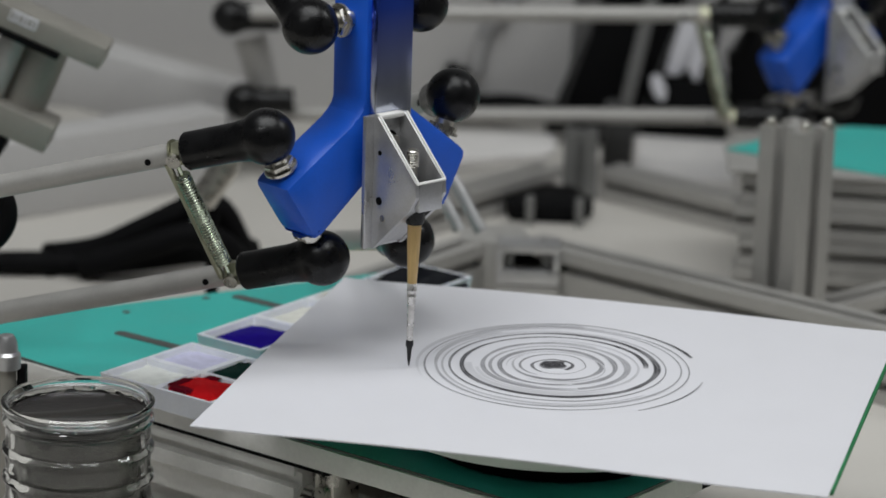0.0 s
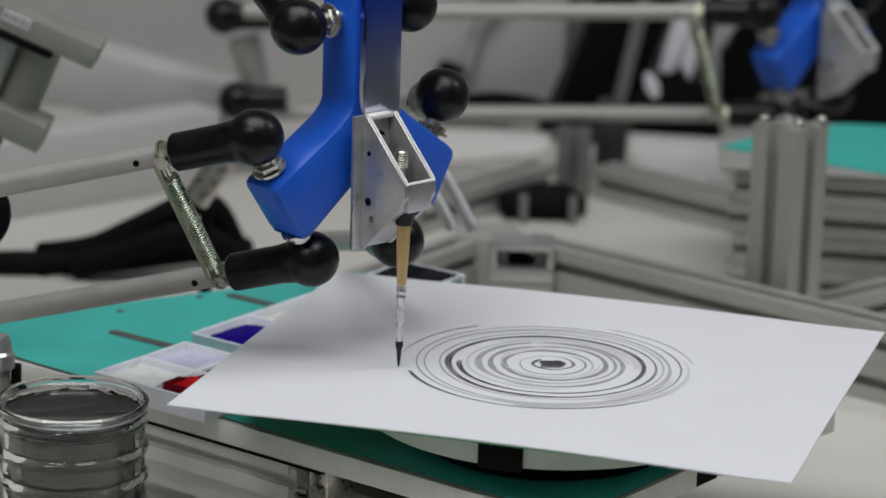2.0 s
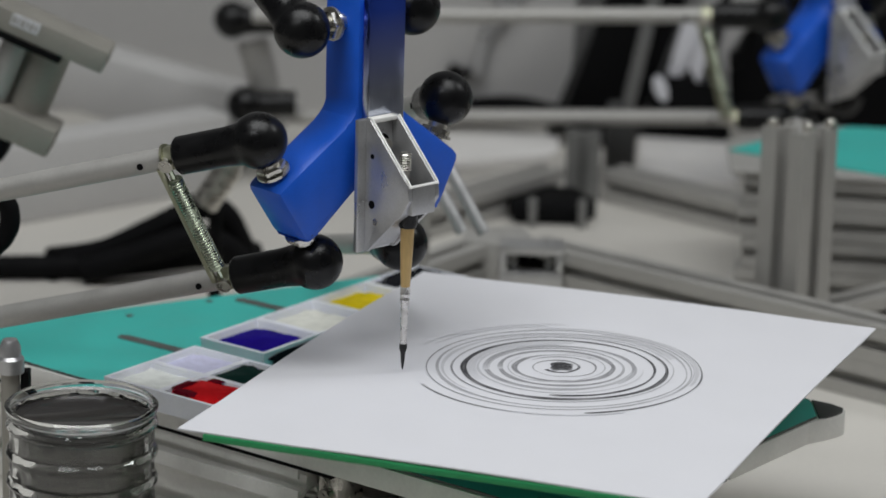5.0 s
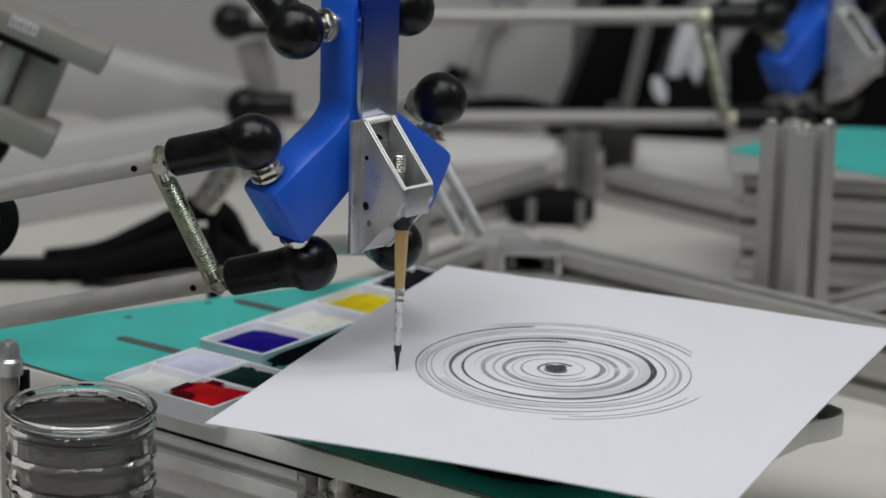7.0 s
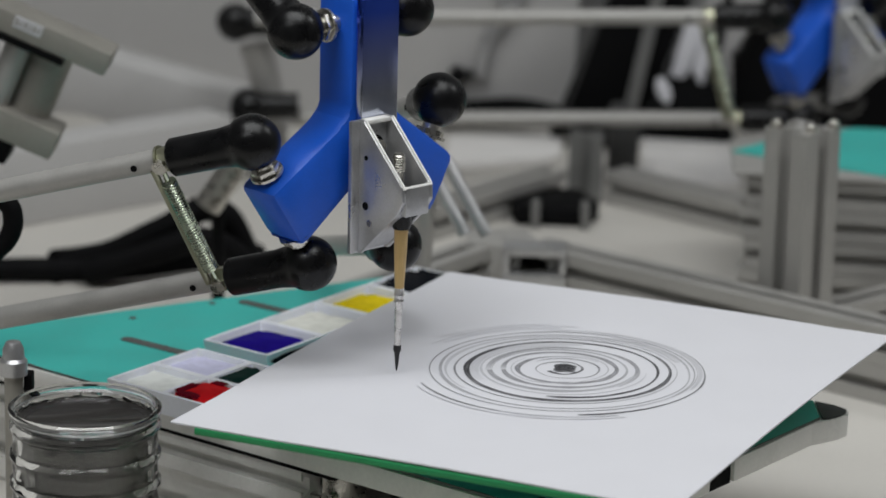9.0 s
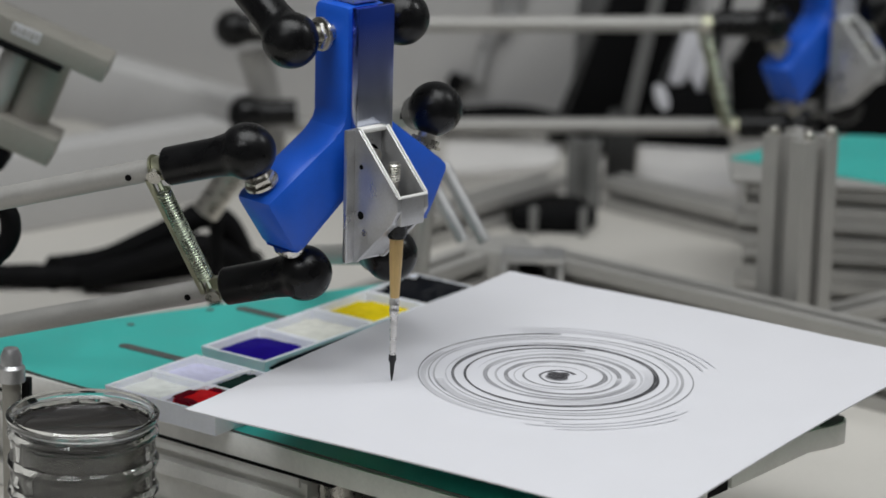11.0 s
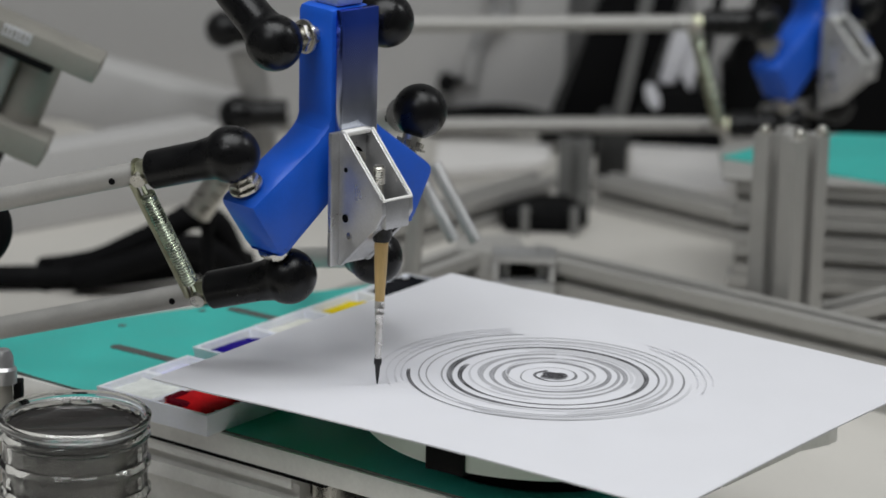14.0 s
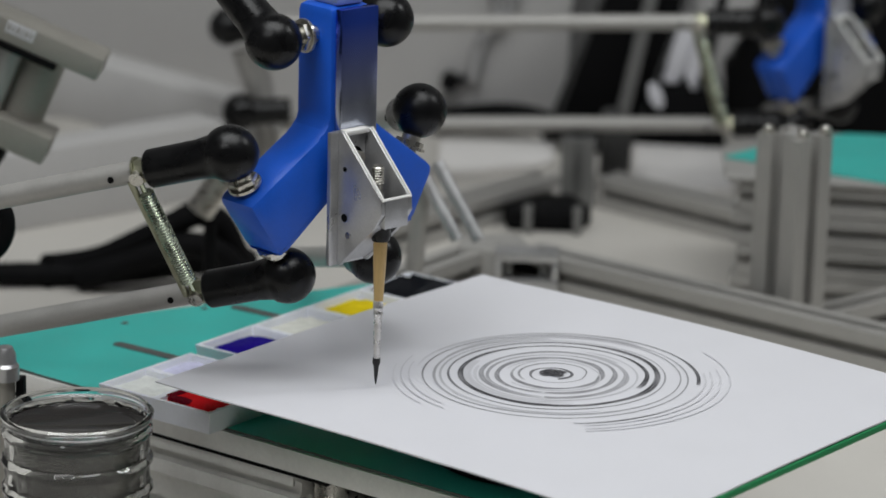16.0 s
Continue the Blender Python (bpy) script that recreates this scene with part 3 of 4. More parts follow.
def add_rod_end(bm, c, d, length):
    """Ball cup with its socket barrel along d."""
    c, d = Vector(c), Vector(d).normalized()
    m, _ = frame_to(c, c + d)
    prof = [(0, -BALL_R)]
    for k in range(1, 12):
        a = -math.pi / 2 + math.pi * 0.72 * k / 11
        prof.append((BALL_R * math.cos(a), BALL_R * math.sin(a)))
    prof += [(0.0100, 0.0115), (0.0094, 0.016), (0.0092, length - 0.001), (0.0084, length), (0, length)]
    add_lathe(bm, prof, m, 32)


def build_arm(name, m, label, rods, brush=True, springs=(0,)):
    """rods: for each pair, the two ball centres, the stud directions, the rod direction and the rod's length."""
    t = tagged(empty(name, m), label, "robot arm", "robot arms")
    c = 0.004
    # blue yoke: profile across u and z, depth along y
    prof = [(-0.013, 0.1790), (-0.013, 0.124), (-0.018, 0.118), (-0.061, 0.0905), (-0.0430, 0.0640), (-0.0385, 0.0630), (-0.010, 0.086), (0.010, 0.086),
            (0.038, 0.066), (0.042, 0.067), (0.0555, 0.093), (0.018, 0.120), (0.013, 0.126), (0.013, 0.1790)]
    bm = bmesh.new()
    add_prism(bm, [(x + c, z) for x, z in prof], 0.026, Matrix.Translation((0, 0.0515, 0)) @ pose(0, 0, 0, 90), 0.0042)
    part("yoke", bm, BLUE, t, "blue printed plastic yoke")
    # metal bar whose blue reflection is painted into its colour
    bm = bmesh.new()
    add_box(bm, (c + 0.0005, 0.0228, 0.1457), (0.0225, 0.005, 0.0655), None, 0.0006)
    part("face_bar", bm, BLUE_SHEEN_BAR, t, "brushed aluminium bar with a blue reflection painted over its top")
    bm = bmesh.new()
    add_box(bm, (c, 0.036, 0.1832), (0.017, 0.018, 0.009), None, 0.002)
    part("cap", bm, CLEAR_BLUE, t, "translucent pale blue cap")
    # cast bracket: two gussets, back flange, nose, sloping floor
    bx = -0.0005
    gus = [(0.0, 0.057), (0.0, 0.1218), (0.005, 0.1218), (0.033, 0.0948), (0.0335, 0.0875), (0.029, 0.0805), (0.004, 0.057)]
    for side in (-1, 1):
        bm = bmesh.new()
        x0 = bx + side * 0.0085 - 0.0013
        # profile x is forward (towards -y), profile y is up, depth along +x
        mm = Matrix(((0, 0, 1, x0), (-1, 0, 0, 0.0202), (0, 1, 0, 0), (0, 0, 0, 1)))
        add_prism(bm, gus, 0.0026, mm, 0.0006)
        g = part("gusset", bm, ALU_CAST, t)
        if side < 0:
            for (fy, fz, r) in ((0.0075, 0.1045, 0.0012), (0.0075, 0.0810, 0.0020), (0.0105, 0.0730, 0.0019)):
                bm = bmesh.new()
                add_cyl(bm, (x0 - 0.0003, 0.0202 - fy, fz), (x0 + 0.0001, 0.0202 - fy, fz), r, seg=16)
                part("rivet_hole", bm, BLACK if fz > 0.075 else STEEL, g)
    bm = bmesh.new()
    add_box(bm, (bx, 0.0190, 0.0894), (0.0146, 0.0022, 0.0648), None, 0.0004)
    part("back_flange", bm, ALU_CAST, t)
    bm = bmesh.new()
    add_box(bm, (bx - 0.0122, 0.0187, 0.0894), (0.0052, 0.0026, 0.0648), None, 0.0006)
    part("side_flange", bm, ALU_CAST, t)
    bm = bmesh.new()
    add_box(bm, (bx, 0.0172, 0.1208), (0.0146, 0.0050, 0.0024), None, 0.0006)
    part("top_edge", bm, ALU_EDGE, t, "bright milled edge")
    for x in (bx - 0.0085, bx + 0.0085):
        bm = bmesh.new()
        add_sweep(bm, [(x, 0.0150, 0.1219), (x, -0.0125, 0.0954), (x, -0.0132, 0.0938)], 0.0007, 6)
        part("rim", bm, ALU_EDGE, t, "bright milled edge")
    bm = bmesh.new()
    add_sweep(bm, [(bx - 0.0085, -0.0130, 0.0944), (bx + 0.0085, -0.0130, 0.0944)], 0.0007, 6)
    part("rim", bm, ALU_EDGE, t, "bright milled edge")
    bm = bmesh.new()
    add_box(bm, (bx, -0.0113, 0.0872), (0.0146, 0.0036, 0.0140), None, 0.0005)
    part("nose", bm, ALU_CAST, t)
    bm = bmesh.new()
    ang = math.degrees(math.atan2(0.0245, 0.025))
    add_box(bm, (bx, 0.0040, 0.0718), (0.0146, 0.034, 0.0026), None, 0.0004)
    bmesh.ops.rotate(bm, cent=(bx, 0.0040, 0.0718), matrix=Matrix.Rotation(radians(-ang), 3, "X"), verts=bm.verts[:])
    part("floor_plate", bm, ALU_CAST, t)
    bm = bmesh.new()
    add_cyl(bm, (0, 0.001, 0.082), (0, 0.001, 0.1075), 0.0024, seg=14)
    for k in range(7):
        add_lathe(bm, [(0.0024, 0), (0.0031, 0.0006), (0.0024, 0.0012)], pose(0, 0.001, 0.0985 + 0.0012 * k), 14)
    part("screw", bm, STEEL, t, "threaded steel screw")
    bm = bmesh.new()
    add_cyl(bm, (bx, 0.0179, 0.1085), (bx, 0.0174, 0.1085), 0.0050, seg=20)
    part("bolt_hole", bm, BLACK, t, "dark round hole")
    bm = bmesh.new()
    add_cyl(bm, (bx, 0.0178, 0.1085), (bx, 0.0130, 0.1085), 0.0032, seg=6)
    part("bolt", bm, STEEL, t, "hex bolt head")
    # rods
    for k, (pa, pb, d, length) in enumerate(rods):
        d = Vector(d).normalized()
        pa, pb = Vector(pa), Vector(pb)
        axis = (pb - pa).normalized()
        ends = []
        for p, s in ((pa, 1), (pb, -1)):
            bm = bmesh.new()
            add_rod_end(bm, p, d, 0.042)
            part("ball_cup", bm, RUBBER, t, "black ball joint cup")
            # stud with hex and washer towards the yoke
            bm = bmesh.new()
            q = axis * s
            add_cyl(bm, p + q * 0.0095, p + q * 0.0270, 0.0048, 0.0042, seg=16)
            add_cyl(bm, p + q * 0.0150, p + q * 0.0175, 0.0072, seg=6)
            add_cyl(bm, p + q * 0.0178, p + q * 0.0192, 0.0082, seg=24)
            part("stud", bm, STEEL, t, "bright steel stud with hex nut")
            bm = bmesh.new()
            add_cyl(bm, p + d * 0.0423, p + d * 0.0475, 0.0064, seg=6)
            add_cyl(bm, p + d * 0.0478, p + d * 0.0490, 0.0070, seg=20)
            part("lock_nut", bm, BRASSY, t, "yellowish lock nut")
            bm = bmesh.new()
            add_cyl(bm, p + d * 0.0492, p + d * (0.0492 + length), 0.0056, seg=24)
            rod = part("rod", bm, ALU, t, "aluminium tube rod")
            bm = bmesh.new()
            side = d.cross(Vector((0, 0, 1))).normalized()
            near = -side if (m.to_3x3() @ side).y > 0 else side
            add_cyl(bm, p + d * 0.060 + near * 0.0052 - Vector((0, 0, 0.001)), p + d * 0.060 + near * 0.0059 - Vector((0, 0, 0.001)), 0.0016, seg=12)
            part("hole", bm, BLACK, rod)
            ends.append(p + d * 0.047)
        if k in springs:
            a, b = ends
            g = (b - a).normalized()
            side = d.cross(g).normalized()
            near = side if (m.to_3x3() @ side).y < 0 else -side
            a, b = a + near * 0.0045, b + near * 0.0045
            bm = bmesh.new()
            add_sweep(bm, helix(a + g * 0.010, b - g * 0.010, 0.0034, 34, 10), 0.00062, 6)
            add_sweep(bm, [a + g * 0.010, a + g * 0.005, a - g * 0.003], 0.0012, 6)
            add_sweep(bm, [b - g * 0.010, b - g * 0.005, b + g * 0.003], 0.0012, 6)
            part("spring", bm, SPRING, t, "zinc coated coil spring")
            bm = bmesh.new()
            add_cyl(bm, a + g * 0.002 + d * 0.0046, b - g * 0.002 + d * 0.0046, 0.0017, seg=10)
            part("link_rod", bm, BRASSY, t, "thin zinc coated link rod")
            for q in (a, b):
                bm = bmesh.new()
                add_cyl(bm, q + near * 0.003, q - near * 0.003, 0.0036, seg=16)
                part("spring_eye", bm, STEEL, t)
    if brush:
        lean = pose(0, 0, 0, 0, 1.1, 0)
        bm = bmesh.new()
        add_lathe(bm, [(0, 0.0708), (0.0040, 0.0708), (0.0050, 0.0735), (0.0050, 0.0775), (0.0058, 0.0790), (0.0058, 0.0825), (0, 0.0825)], lean, 24)
        part("collar", bm, RUBBER, t, "black rubber brush collar")
        bm = bmesh.new()
        add_lathe(bm, [(0, 0.0415), (0.00225, 0.0415), (0.00265, 0.050), (0.0031, 0.060), (0.0034, 0.0712), (0, 0.0712)], lean, 20)
        part("handle", bm, WOOD, t, "plain pale wood brush handle")
        bm = bmesh.new()
        add_lathe(bm, [(0, 0.0115), (0.00145, 0.0115), (0.0016, 0.018), (0.0019, 0.030), (0.00215, 0.0345), (0.00245, 0.0352), (0.0022, 0.036), (0.0022, 0.0375),
                       (0.0025, 0.0382), (0.00235, 0.039), (0.0024, 0.0417), (0, 0.0417)], lean, 20)
        part("ferrule", bm, FERRULE, t, "worn silver metal ferrule")
        bm = bmesh.new()
        add_lathe(bm, [(0, 0.0), (0.0004, 0.001), (0.0009, 0.0045), (0.00115, 0.0080), (0.0013, 0.0092), (0.0019, 0.0108), (0.0018, 0.0132), (0, 0.0134)], lean, 18)
        part("bristles", bm, BRISTLE, t, "black ink-soaked pointed bristles")
    return t


# blue reflection put into the bar's colour, stronger towards the top
BLUE_SHEEN_BAR = ALU_BAR.copy()
BLUE_SHEEN_BAR.name = "aluminium_with_blue_film"
_nt = BLUE_SHEEN_BAR.node_tree
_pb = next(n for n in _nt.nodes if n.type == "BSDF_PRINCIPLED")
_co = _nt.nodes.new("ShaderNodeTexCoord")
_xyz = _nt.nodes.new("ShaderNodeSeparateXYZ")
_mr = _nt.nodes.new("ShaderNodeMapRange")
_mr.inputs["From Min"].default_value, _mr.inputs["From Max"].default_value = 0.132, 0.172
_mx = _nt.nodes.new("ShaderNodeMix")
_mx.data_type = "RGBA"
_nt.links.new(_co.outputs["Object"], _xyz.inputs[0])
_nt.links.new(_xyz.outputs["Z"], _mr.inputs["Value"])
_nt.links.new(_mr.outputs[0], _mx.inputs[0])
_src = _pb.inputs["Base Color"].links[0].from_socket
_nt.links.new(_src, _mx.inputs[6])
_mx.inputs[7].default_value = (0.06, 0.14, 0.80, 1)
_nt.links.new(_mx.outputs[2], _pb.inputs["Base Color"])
CLEAR_BLUE = material("pale_blue_plastic", (0.35, 0.45, 0.75), 0.3, 0.0, 0.1, 60, 0.02, 500, sss=0.2)
FERRULE = material("worn_ferrule", (0.72, 0.70, 0.68), 0.28, 0.9, 0.15, 200, 0.1, 1200, stain=(0.2, 0.19, 0.18), stain_amount=0.5)
cu = 0.004
LEFT_UP, LEFT_LOW = (cu - 0.063, 0.038, 0.1145), (cu - 0.0275, 0.038, 0.0495)
RIGHT_UP, RIGHT_LOW = (cu + 0.0550, 0.038, 0.1185), (cu + 0.0275, 0.038, 0.0495)
TOP_L, TOP_R = (cu - 0.0375, 0.038, 0.1640), (cu + 0.0320, 0.038, 0.1665)
YAW = 45.0


def arm_pose(t):
    x, y = tip_at(t)
    return pose(x, y, 0.0031, 0, 0, YAW)


arm = build_arm("painting_arm", arm_pose(0), "blue robot arm head holding a paint brush over the paper",
                [(LEFT_UP, LEFT_LOW, (-0.563, 1.0, -0.325), 0.34), (RIGHT_UP, RIGHT_LOW, (0.60, 1.0, -0.325), 0.20),
                 (TOP_L, TOP_R, (0, 1.0, 0.65), 0.30)])
FAR_UP, FAR_LOW = (cu - 0.063, 0.038, 0.1222), (cu - 0.0275, 0.038, 0.0437)
SECOND = pose(0.2062, 0.7505, -0.0884, 0, 0, 50)
arm_far = build_arm("idle_arm", SECOND, "blue robot arm head of the second machine, without brush",
                    [(FAR_UP, FAR_LOW, (-0.60, 0.80, -0.045), 0.315), (RIGHT_UP, RIGHT_LOW, (0.80, 1.0, -0.325), 0.15),
                     (TOP_L, TOP_R, (0, 1.0, 0.65), 0.20)], brush=False)


# elbow of the second machine's forearm
def build_elbow():
    t = tagged(empty("elbow_joint", pose(-0.232, 0.763, -0.02)), "elbow of the second machine with black ball joints", "robot elbow")
    for p, d in (((-0.009, 0.006, 0.030), (1, 0.05, 0.0)), ((0.002, -0.005, -0.029), (1, 0.05, 0.05))):
        bm = bmesh.new()
        add_rod_end(bm, p, d, 0.036)
        part("ball_cup", bm, RUBBER, t)
    bm = bmesh.new()
    add_cyl(bm, (0.004, 0.020, 0.012), (0.016, 0.020, -0.030), 0.012, 0.010, seg=24)
    part("axle", bm, ALU, t, "aluminium elbow axle")
    bm = bmesh.new()
    add_cyl(bm, (0.014, 0.022, -0.030), (0.024, 0.022, -0.086), 0.008, seg=16)
    part("strut", bm, ALU, t)


build_elbow()


# ---- paint palettes on the mat ----
def add_tray(bm, cells_x, cells_y, w, d, h, wall=0.0028, depth=0.0075):
    """A tray with open wells: rim, wells and outer walls, with draft."""
    cw, cd = w / cells_x, d / cells_y
    def quad(a, b, c, e):
        bm.faces.new([bm.verts.new(p) for p in (a, b, c, e)])
    o = 0.0018
    outer_lo = [(-w / 2 + o, -d / 2 + o, 0), (w / 2 - o, -d / 2 + o, 0), (w / 2 - o, d / 2 - o, 0), (-w / 2 + o, d / 2 - o, 0)]
    outer_hi = [(-w / 2, -d / 2, h), (w / 2, -d / 2, h), (w / 2, d / 2, h), (-w / 2, d / 2, h)]
    for i in range(4):
        j = (i + 1) % 4
        quad(outer_lo[i], outer_lo[j], outer_hi[j], outer_hi[i])
    quad(*outer_lo)
    for i in range(cells_x):
        for j in range(cells_y):
            x0, x1, y0, y1 = -w / 2 + i * cw, -w / 2 + (i + 1) * cw, -d / 2 + j * cd, -d / 2 + (j + 1) * cd
            O = [(x0, y0, h), (x1, y0, h), (x1, y1, h), (x0, y1, h)]
            I = [(x0 + wall * 0.7, y0 + wall * 0.7, h), (x1 - wall * 0.7, y0 + wall * 0.7, h), (x1 - wall * 0.7, y1 - wall * 0.7, h), (x0 + wall * 0.7, y1 - wall * 0.7, h)]
            q = wall * 1.7
            F = [(x0 + q, y0 + q, h - depth), (x1 - q, y0 + q, h - depth), (x1 - q, y1 - q, h - depth), (x0 + q, y1 - q, h - depth)]
            for a in range(4):
                b = (a + 1) % 4
                quad(O[a], O[b], I[b], I[a])
                quad(I[a], I[b], F[b], F[a])
            quad(*F)
    bmesh.ops.remove_doubles(bm, verts=bm.verts[:], dist=0.0002)


def add_puddle(bm, x, y, w, d, z, seed, rise=0.0012, ragged=0.14):
    """A lump of wet paint with an uneven outline."""
    n = 40
    c = bm.verts.new((x, y, z + rise))
    rings = []
    for f, up in ((0.45, rise * 0.9), (0.8, rise * 0.55), (1.0, 0.0)):
        ring = []
        for i in range(n):
            a = 2 * math.pi * i / n
            sx = math.copysign(abs(math.cos(a)) ** 0.45, math.cos(a))
            sy = math.copysign(abs(math.sin(a)) ** 0.45, math.sin(a))
            k = f * (1 + ragged * noise.noise(Vector((math.cos(a) * 3.0, math.sin(a) * 3.0, seed))) * f)
            ring.append(bm.verts.new((x + sx * w / 2 * k, y + sy * d / 2 * k, z + up + 0.0006 * noise.noise(Vector((sx * f * 3, sy * f * 3, seed + 9))))))
        rings.append(ring)
    for i in range(n):
        j = (i + 1) % n
        bm.faces.new((c, rings[0][i], rings[0][j]))
        for a, b in zip(rings, rings[1:]):
            bm.faces.new((a[i], b[i], b[j], a[j]))


def build_palettes():
    rot = 55.5
    t = tagged(empty("paint_palette", pose(-0.1775, 0.050, MAT_Z + 0.0002, 0, 0, rot)), "white plastic palette with red and dark green paint", "paint palette", "paint palettes")
    bm = bmesh.new()
    add_tray(bm, 2, 2, 0.069, 0.073, 0.0115)
    part("tray", bm, WHITE_PLASTIC, t, smooth=False)
    for x, y, mat, lab, r in ((-0.0172, -0.0182, PAINT_RED, "wet red paint", 0.0022), (0.0172, -0.0182, PAINT_GREEN, "wet dark green paint", 0.0012),
                              (0.0172, 0.0182, PAINT_LAVENDER, "thin lavender wash", 0.0004), (-0.0172, 0.0182, PAINT_CREAM, "thin cream wash", 0.0004)):
        bm = bmesh.new()
        low = 0.0086 if mat in (PAINT_LAVENDER, PAINT_CREAM) else 0.0103
        add_puddle(bm, x, y, 0.0305, 0.032, low, x * 300 + y * 90, r, 0.34 if mat in (PAINT_RED, PAINT_GREEN) else 0.14)
        part("paint", bm, mat, t, lab)
    for x, y, w, d, sd in ((-0.028, -0.012, 0.007, 0.013, 2.0), (-0.020, -0.0040, 0.016, 0.005, 7.0), (-0.0050, -0.012, 0.006, 0.008, 4.0)):
        bm = bmesh.new()
        add_puddle(bm, x, y, w, d, 0.0118, sd, 0.0010, 0.5)
        part("paint", bm, PAINT_DARKRED, t, "dried dark red paint")
    t = tagged(empty("paint_palette", pose(-0.1175, 0.1745, MAT_Z + 0.0002, 0, 0, 56.0)), "long white palette with blue, white, yellow and black paint", "paint palette", "paint palettes")
    bm = bmesh.new()
    add_tray(bm, 4, 1, 0.184, 0.043, 0.0125)
    part("tray", bm, WHITE_PLASTIC, t, smooth=False)
    for k, (mat, lab) in enumerate(((PAINT_BLUE, "wet deep blue paint"), (PAINT_WHITE, "wet white paint"), (PAINT_YELLOW, "wet yellow paint"), (PAINT_BLACK, "wet black paint"))):
        bm = bmesh.new()
        add_puddle(bm, -0.069 + 0.046 * k, 0, 0.0385, 0.0355, 0.0092, k * 3.3, 0.0006)
        part("paint", bm, mat, t, lab)
    bm = bmesh.new()
    add_puddle(bm, 0.070, -0.001, 0.0440, 0.0410, 0.0122, 5.0, 0.0008, 0.34)
    part("paint", bm, PAINT_BLACK, t, "black paint spilt over the rim")
    bm = bmesh.new()
    add_puddle(bm, -0.069, 0, 0.0410, 0.0380, 0.0088, 8.0, 0.0003, 0.05)
    part("paint", bm, PAINT_INDIGO, t, "dark dried rim of blue paint")
    # dark paint that ran down the long side
    for k, (x, w, h) in enumerate(((-0.040, 0.098, 0.0085), (0.030, 0.060, 0.0080), (0.068, 0.040, 0.0100))):
        bm = bmesh.new()
        n = 48
        pts = []
        for i in range(n):
            a = 2 * math.pi * i / n
            q = 1 + 0.28 * noise.noise(Vector((math.cos(a) * 2.6, math.sin(a) * 2.6, k * 5.0)))
            sx, sy = math.copysign(abs(math.cos(a)) ** 0.6, math.cos(a)), math.copysign(abs(math.sin(a)) ** 0.5, math.sin(a))
            pts.append((x + w / 2 * sx * min(1.0, q), 0.0061 + h / 2 * sy * min(1.12, q)))
        mm = Matrix(((1, 0, 0, 0), (0, 0, 1, -0.02165), (0, 1, 0, 0), (0, 0, 0, 1)))
        add_prism(bm, pts, 0.0010, mm)
        part("paint_smear", bm, PAINT_BLACK if k != 1 else SMEAR, t, "dried dark paint smear", smooth=False)


SMEAR = material("dried_grey_paint", (0.12, 0.12, 0.16), 0.5, 0.0, 0.4, 150, 0.1, 600)
build_palettes()


# ---- glass jar of rinsing water, post and small hardware by the plate's edge ----
def build_jar():
    x, y, z = -0.2240, -0.050, TABLE_Z
    t = tagged(empty("glass_jar", pose(x, y, z)), "ribbed clear glass jar filled with grey paint water", "glass jar")
    R, H = 0.0358, 0.0995
    outer = [(0, 0.0005), (R - 0.003, 0.0005), (R - 0.0005, 0.003)]
    for k in range(75):
        zz = 0.005 + (H - 0.010) * k / 74
        off = (zz - (H - 0.0095)) / 0.0140
        off = abs(off - round(off)) * 0.0140
        outer.append((R - 0.0016 + 0.0017 * max(0.0, 1 - (off / 0.0026) ** 2), zz))
    outer += [(R - 0.0006, H - 0.0042), (R + 0.0002, H - 0.0030), (R + 0.0003, H - 0.001), (R - 0.001, H)]
    inner = [(R - 0.0024, H - 0.0008), (R - 0.003, H - 0.003), (R - 0.0032, H - 0.010), (R - 0.0036, 0.012), (R - 0.006, 0.0075), (0, 0.007)]
    bm = bmesh.new()
    add_lathe(bm, outer + inner, None, 144)
    for v in bm.verts:
        rr = math.hypot(v.co.x, v.co.y)
        if rr > R - 0.0026 and 0.006 < v.co.z < H - 0.006:
            a = math.atan2(v.co.y, v.co.x)
            dent = 0.006 * math.cos(22 * a) + 0.020 * noise.noise(Vector((math.cos(a) * 4.0, math.sin(a) * 4.0, v.co.z * 160)))
            k = 1 + dent * (0.35 if rr > R - 0.0009 else 1.0)
            v.co.x, v.co.y = v.co.x * k, v.co.y * k
    part("glass", bm, GLASS, t, "ribbed clear glass")
    bm = bmesh.new()
    w = R - 0.0037
    add_lathe(bm, [(0, 0.0078), (w - 0.003, 0.0078), (w - 0.0002, 0.012), (w, H - 0.0105), (0, H - 0.0105)], None, 64)
    part("water", bm, WATER_BODY, t, "murky grey water")
    bm = bmesh.new()
    add_lathe(bm, [(0, H - 0.0102), (w, H - 0.0102), (w + 0.0001, H - 0.0072), (w - 0.001, H - 0.0078), (0, H - 0.0078)], None, 64)
    part("water_surface", bm, WATER, t, "dark still water surface")


WATER_BODY = bpy.data.materials.new("murky_water")
WATER_BODY.use_nodes = True
_b = WATER_BODY.node_tree.nodes["Principled BSDF"]
_b.inputs["Base Color"].default_value = (0.11, 0.105, 0.097, 1)
_b.inputs["Roughness"].default_value = 0.03
_b.inputs["IOR"].default_value = 1.33
_b.inputs["Transmission Weight"].default_value = 1.0
build_jar()


